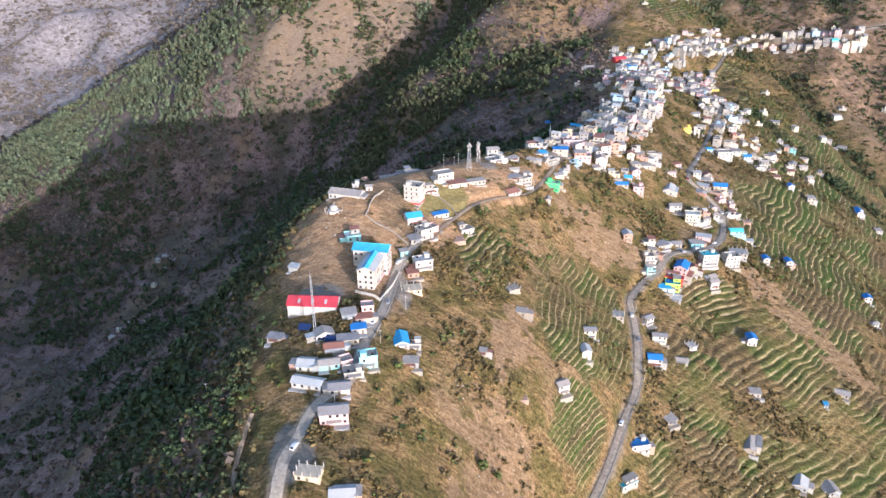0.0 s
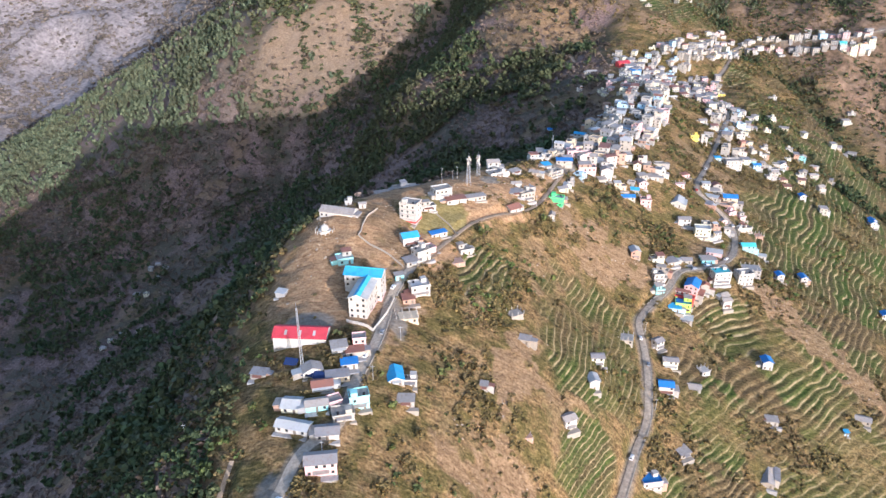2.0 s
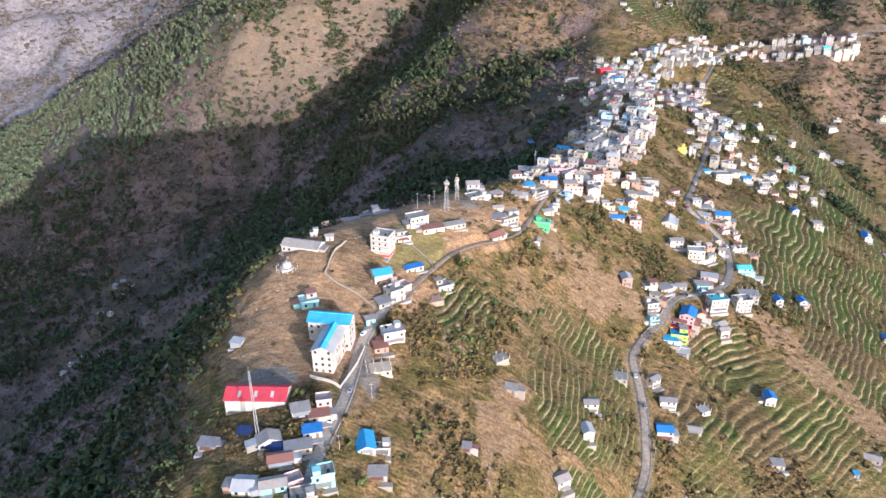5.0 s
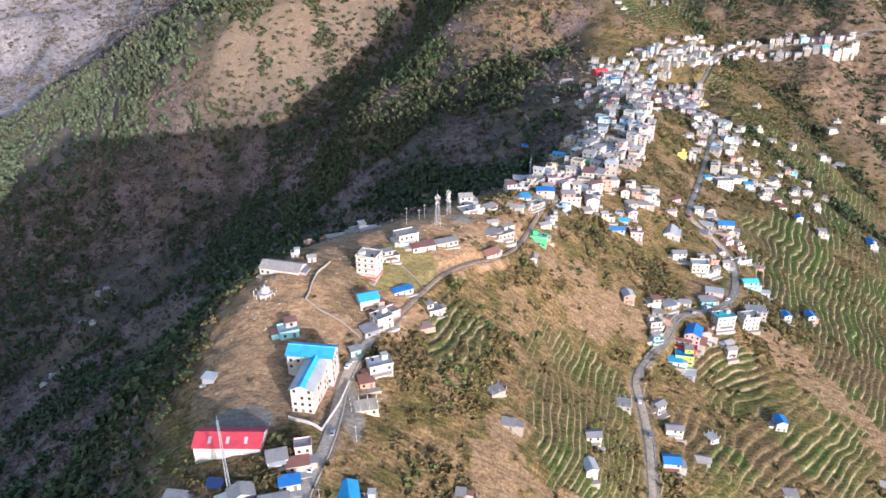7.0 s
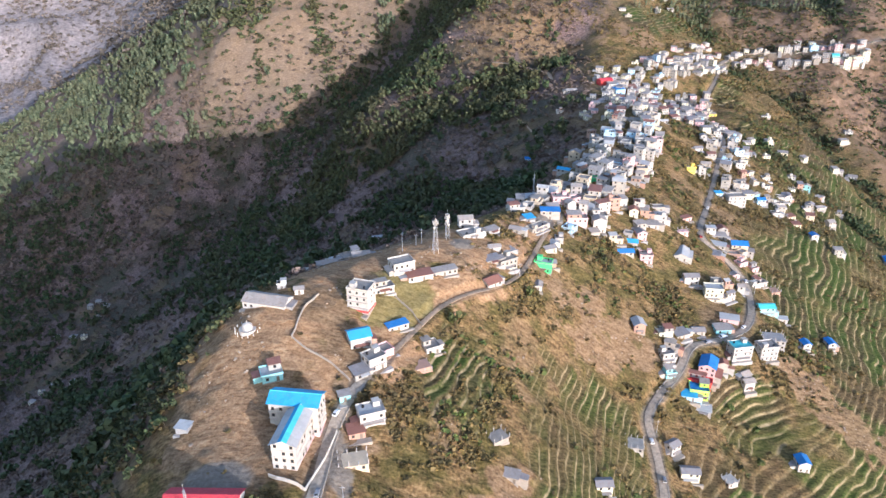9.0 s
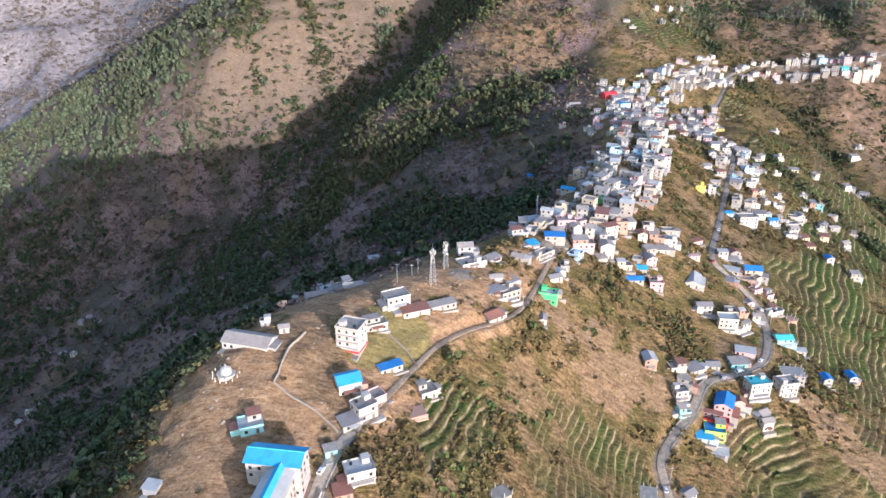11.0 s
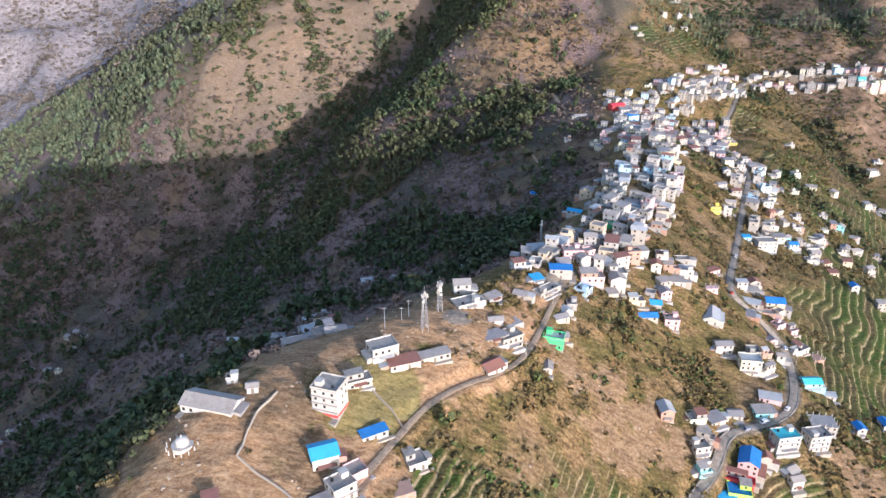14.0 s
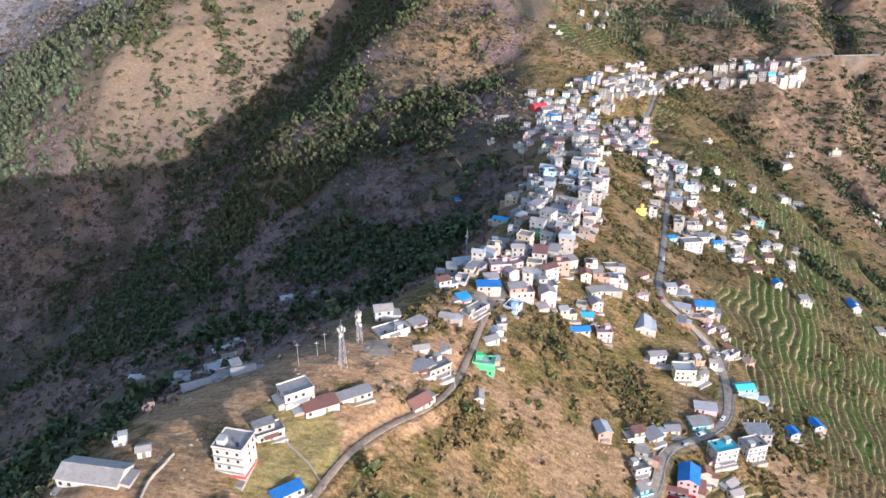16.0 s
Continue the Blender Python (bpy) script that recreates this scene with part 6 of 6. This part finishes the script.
# thick scrub on the near flank below the crest
px, py, rs = chosen(46, 15000, -230, -62, 110, 470, lambda x, y: ramped(west_of_crest(x, y), 2, 20) * (0.55 + 0.6 * ripple(x, y, 26, 78)))
half = np.arange(len(px)) % 3 < 1
scatter("flank_scrub", BUSHES, [SCRUB], px[half], py[half], rs.uniform(1.2, 3.4, half.sum()), "dark olive scrub on the steep flank", "scrub", 68, (0.9, 1.4))
scatter("flank_wood", BROAD, [PINE, BARK], px[~half], py[~half], rs.uniform(2.0, 5.0, (~half).sum()), "dark low trees on the steep flank", "wood", 69, (0.9, 1.3))

# woods in the gullies
px, py, rs = chosen(44, 16000, 360, 800, 640, 1560, lambda x, y: ramped(landscape(x, y)[1]["gully"], 0.25, 0.7) * (0.55 + 0.5 * ripple(x, y, 30, 75)))
scatter("gully_wood", BROAD, [PINE, BARK], px, py, rs.uniform(3.5, 8, len(px)), "dark green trees and bushes in the gullies", "wood", 66, (0.8, 1.2))
px, py, rs = chosen(45, 22000, 480, 1000, 640, 1500, lambda x, y: landscape(x, y)[1]["rib"] * np.clip(0.12 + 0.85 * ramped(ripple(x + 0.4 * y, 0.4 * y, 40, 76) + 0.5 * ripple(x, y, 12, 77), 0.0, 0.5), 0, 1))
scatter("rib_scrub", BUSHES, [PINE], px, py, rs.uniform(1.5, 4.0, len(px)), "dark scrub on the eroded eastern ribs", "scrub", 67, (0.9, 1.5))


THICKETS = [(-88, 243, 14, 15), (3, 278, 9, 22), (-16, 236, 12, 10), (114, 489, 22, 26), (24, 402, 7, 8), (60, 442, 8, 6), (100, 510, 18, 18), (140, 515, 16, 14), (225, 730, 22, 24),
            (170, 395, 12, 10), (45, 392, 10, 12), (150, 472, 20, 12), (-20, 275, 6, 10), (190, 560, 14, 20), (-70, 290, 12, 8), (235, 470, 14, 14), (20, 345, 9, 14), (135, 482, 28, 16), (108, 500, 24, 14), (150, 505, 18, 12), (205, 640, 22, 26)]
px, py, rs = chosen(43, 30000, -110, 260, 220, 770, lambda x, y: np.max([patch(x, y, *t, 0) for t in THICKETS], axis=0) * ramped(ripple(x, y, 6, 74), -0.5, 0.4))
half = np.arange(len(px)) % 5 < 2
scatter("green_thickets", BUSHES, [GREENLEAF], px[half], py[half], rs.uniform(0.8, 2.8, half.sum()), "green thickets between the houses", "thicket", 63, (0.8, 1.3))
scatter("olive_thickets", BUSHES, [SCRUB], px[~half], py[~half], rs.uniform(0.7, 2.4, (~half).sum()), "olive thickets between the houses", "thicket", 64, (0.8, 1.3))


# single trees that stand free
def tree(x, y, tall, leaf_mat, label, seed):
    v, f, stem = leafy(random.Random(seed), 90, 0.22, 0.45, 7, 0.12)
    t = thing("tree", pose(x, y, height(x, y), 0, 0, seed * 40 % 360), label, "tree", "free-standing trees")
    for name, keep, mat in (("trunk", 1, BARK), ("crown", 0, leaf_mat)):
        ob = new(name, mesh_from(name, v * tall, f[stem == keep], [mat]))
        ob.parent = t
    return t


tree(23, 402, 8.5, GREENLEAF, "round dark green tree beside the track", 1)
tree(64, 441, 6.0, GREENLEAF, "green tree on the slope under the street", 2)
tree(-158, 302, 9.0, GREENLEAF, "green tree catching sun on the shaded slope", 3)
tree(-182, 420, 8.0, SCRUB, "yellow-green tree catching sun on the shaded slope", 4)
tree_spots = random.Random(77)
for k in range(46):
    cx, cy, spread = tree_spots.choice(((112, 510, 26), (225, 735, 22), (120, 490, 24), (-84, 243, 13), (-5, 240, 22), (165, 560, 20), (205, 520, 16), (170, 420, 18), (240, 690, 24)))
    tx, ty = tree_spots.gauss(cx, spread * 0.6), tree_spots.gauss(cy, spread * 0.7)
    if clear_of_homes(np.array([tx]), np.array([ty]), 1.0)[0]:
        tree(tx, ty, tree_spots.uniform(3.0, 7.0), GREENLEAF if k % 3 else SCRUB, "small leafy green tree on the slope" if k % 3 else "small olive tree on the dry slope", 100 + k % 12)


# ---- skylights of the hall ----
for ob in list(scene.objects):
    if ob.get("label", "").startswith("long white hall with a red"):
        slope = math.atan2(2.6, 5.25)
        for k in (-6.5, 0, 6.5):
            bm = bmesh.new()
            box(bm, -0.6, 0.6, -1.3, 1.3, 0.0, 0.06)
            part("skylight", bm, roof_of("pale"), ob, "pale plastic roof light", at=pose(k, -2.9, 6.0 + 2.6 * (1 - 2.9 / 5.25) + 0.02, math.degrees(slope), 0, 0))


# ---- parked vehicles ----
def car_meshes(paint):
    key = "car_" + paint
    if key in SHARED:
        return SHARED[key]
    mat = plain(key, {"white": (0.75, 0.75, 0.74), "grey": (0.25, 0.26, 0.28), "red": (0.45, 0.05, 0.04), "blue": (0.05, 0.12, 0.35)}[paint], 0.3, 0.0, 2.0, 0.1)
    bm = bmesh.new()
    side = [(-2.0, 0.35), (2.0, 0.35), (2.05, 0.75), (1.2, 0.95), (0.55, 1.45), (-1.3, 1.5), (-1.95, 0.95)]
    rows = [[bm.verts.new((x, y * (0.86 if z > 1.2 else 1.0), z)) for x, z in side] for y in (-0.85, 0.85)]
    n = len(side)
    for k in range(n):
        bm.faces.new([rows[0][k], rows[0][(k + 1) % n], rows[1][(k + 1) % n], rows[1][k]])
    bm.faces.new(rows[0][::-1]), bm.faces.new(rows[1])
    bmesh.ops.recalc_face_normals(bm, faces=bm.faces[:])
    body = bpy.data.meshes.new("body")
    bm.to_mesh(body)
    body.materials.append(mat)
    panes = []
    for pts in ([(1.12, -0.65, 1.02), (1.12, 0.65, 1.02), (0.62, 0.6, 1.42), (0.62, -0.6, 1.42)], [(-1.9, 0.65, 1.02), (-1.9, -0.65, 1.02), (-1.4, -0.6, 1.45), (-1.4, 0.6, 1.45)]):
        bm = bmesh.new()
        lift = 0.03 if pts[0][0] > 0 else -0.03
        f = bm.faces.new([bm.verts.new((p[0] + lift, p[1], p[2] + 0.02)) for p in pts])
        got = bmesh.ops.extrude_face_region(bm, geom=[f])
        bmesh.ops.translate(bm, vec=(-lift * 0.6, 0, -0.015), verts=[q for q in got["geom"] if isinstance(q, bmesh.types.BMVert)])
        me = bpy.data.meshes.new("windscreen")
        bm.to_mesh(me)
        me.materials.append(GLASS)
        panes.append(me)
    bm = bmesh.new()
    rod(bm, (0, -0.1, 0), (0, 0.1, 0), 0.32, 10)
    wheel = bpy.data.meshes.new("wheel")
    bm.to_mesh(wheel)
    wheel.materials.append(BLACK)
    SHARED[key] = (body, panes, wheel)
    return SHARED[key]


def car(road, share, side, paint, label, size=1.0):
    line, wide = ROAD_LINES[road]
    p = np.array(line)
    k = min(len(p) - 2, int(share * len(p)))
    d = p[k + 1] - p[k]
    turn = math.degrees(math.atan2(d[1], d[0]))
    off = side * (wide / 2 - 1.1)
    x, y = p[k][0] - off * math.sin(radians(turn)), p[k][1] + off * math.cos(radians(turn))
    body, panes, wheel = car_meshes(paint)
    c = thing("car", pose(x, y, p[k][2] + 0.11, 0, 0, turn), label, "car", "parked cars")
    c.scale = (size, size, size)
    part("body", body, None, c)
    for pane in panes:
        part("windscreen", pane, None, c)
    for wx in (-1.25, 1.25):
        for wy in (-0.78, 0.78):
            part("wheel", wheel, None, c, at=pose(wx, wy, 0.32))


for road, share, side, paint, size in (("lower_road", 0.10, 1, "white", 1.1), ("lower_road", 0.20, -1, "grey", 1), ("lower_road", 0.235, 1, "white", 1), ("lower_road", 0.40, -1, "grey", 1.2),
                                       ("lower_road", 0.425, 1, "white", 1.3), ("lower_road", 0.46, 1, "white", 1), ("lower_road", 0.55, -1, "white", 1), ("lower_road", 0.60, -1, "white", 1.1),
                                       ("lower_road", 0.64, 1, "red", 1), ("lower_road", 0.70, -1, "white", 1), ("lower_road", 0.78, 1, "grey", 1.2), ("lower_road", 0.86, 1, "white", 1),
                                       ("ridge_road", 0.55, 1, "white", 1), ("ridge_road", 0.62, -1, "grey", 1), ("ridge_road", 0.80, 1, "white", 1), ("ridge_road", 0.16, -1, "white", 1.1)):
    car(road, share, side, paint, {"white": "small white car parked at the roadside", "grey": "grey car parked at the roadside", "red": "red car parked at the roadside"}[paint], size)


# ---- retaining walls of the roads, in rough stone courses ----
def retaining(road, first, last, side, tall):
    line, wide = ROAD_LINES[road]
    p = np.array(line)
    p = p[int(first * len(p)):int(last * len(p))]
    d = np.gradient(p[:, :2], axis=0)
    d /= np.linalg.norm(d, axis=1)[:, None]
    nrm = np.c_[-d[:, 1], d[:, 0]] * side
    rough = 0.12 * ripple(p[:, 0] * 3, p[:, 1] * 3, 2.0, 71)
    rows = [np.c_[p[:, :2] + nrm * (wide / 2 + o), p[:, 2] + h + rough] for o, h in ((0.05, -4.0), (0.0, tall), (0.45, tall), (0.75, -4.0))]
    v = np.stack(rows, 1).reshape(-1, 3)
    i = (np.arange(len(p) - 1)[:, None] * 4 + np.arange(3)[None, :]).ravel()
    me = mesh_from("retaining_wall", v, np.c_[i, i + 4, i + 5, i + 1], [wall_of("stone")])
    tagged(new("retaining_wall", me), "rough stone retaining wall along the road's edge", "wall", kind="structure")


for road, a, b, side, tall in (("lower_road", 0.02, 0.20, -1, 0.25), ("lower_road", 0.26, 0.38, -1, 0.25), ("lower_road", 0.42, 0.5, -1, 0.25), ("lower_road", 0.55, 0.62, 1, 0.8),
                               ("ridge_road", 0.5, 0.9, -1, 0.4), ("lower_road", 0.3, 0.38, 1, 0.7)):
    retaining(road, a, b, side, tall)


# ---- boulders and rubble on the bare slopes ----
def rubble():
    rs = np.random.RandomState(91)
    shapes = []
    r = random.Random(8)
    for _ in range(5):
        bm = bmesh.new()
        bmesh.ops.create_icosphere(bm, subdivisions=1, radius=0.5)
        for q in bm.verts:
            q.co *= r.uniform(0.6, 1.25)
            q.co.z *= 0.7
        bm.verts.index_update()
        f = np.array([[q.index for q in face.verts] for face in bm.faces])
        shapes.append((np.array([q.co[:] for q in bm.verts]), f, np.zeros(len(f), int)))
        bm.free()
    x, y = rs.uniform(-90, 330, 26000), rs.uniform(180, 560, 26000)
    bare = landscape(x, y)[1]["bare"]
    ok = (rs.rand(len(x)) < 0.45 * bare * ramped(ripple(x, y, 16, 72), -0.2, 0.6)) & clear_of_homes(x, y)
    x, y = x[ok], y[ok]
    stone = plain("boulder_stone", (0.34, 0.27, 0.20), 0.95, 0.0, 1.5, 0.4)
    scatter("rubble", shapes, [stone], x, y, rs.uniform(0.35, 1.0, len(x)) ** 2 * 1.6, "pale boulders and rubble on the bare slopes", "rubble", 92)


rubble()
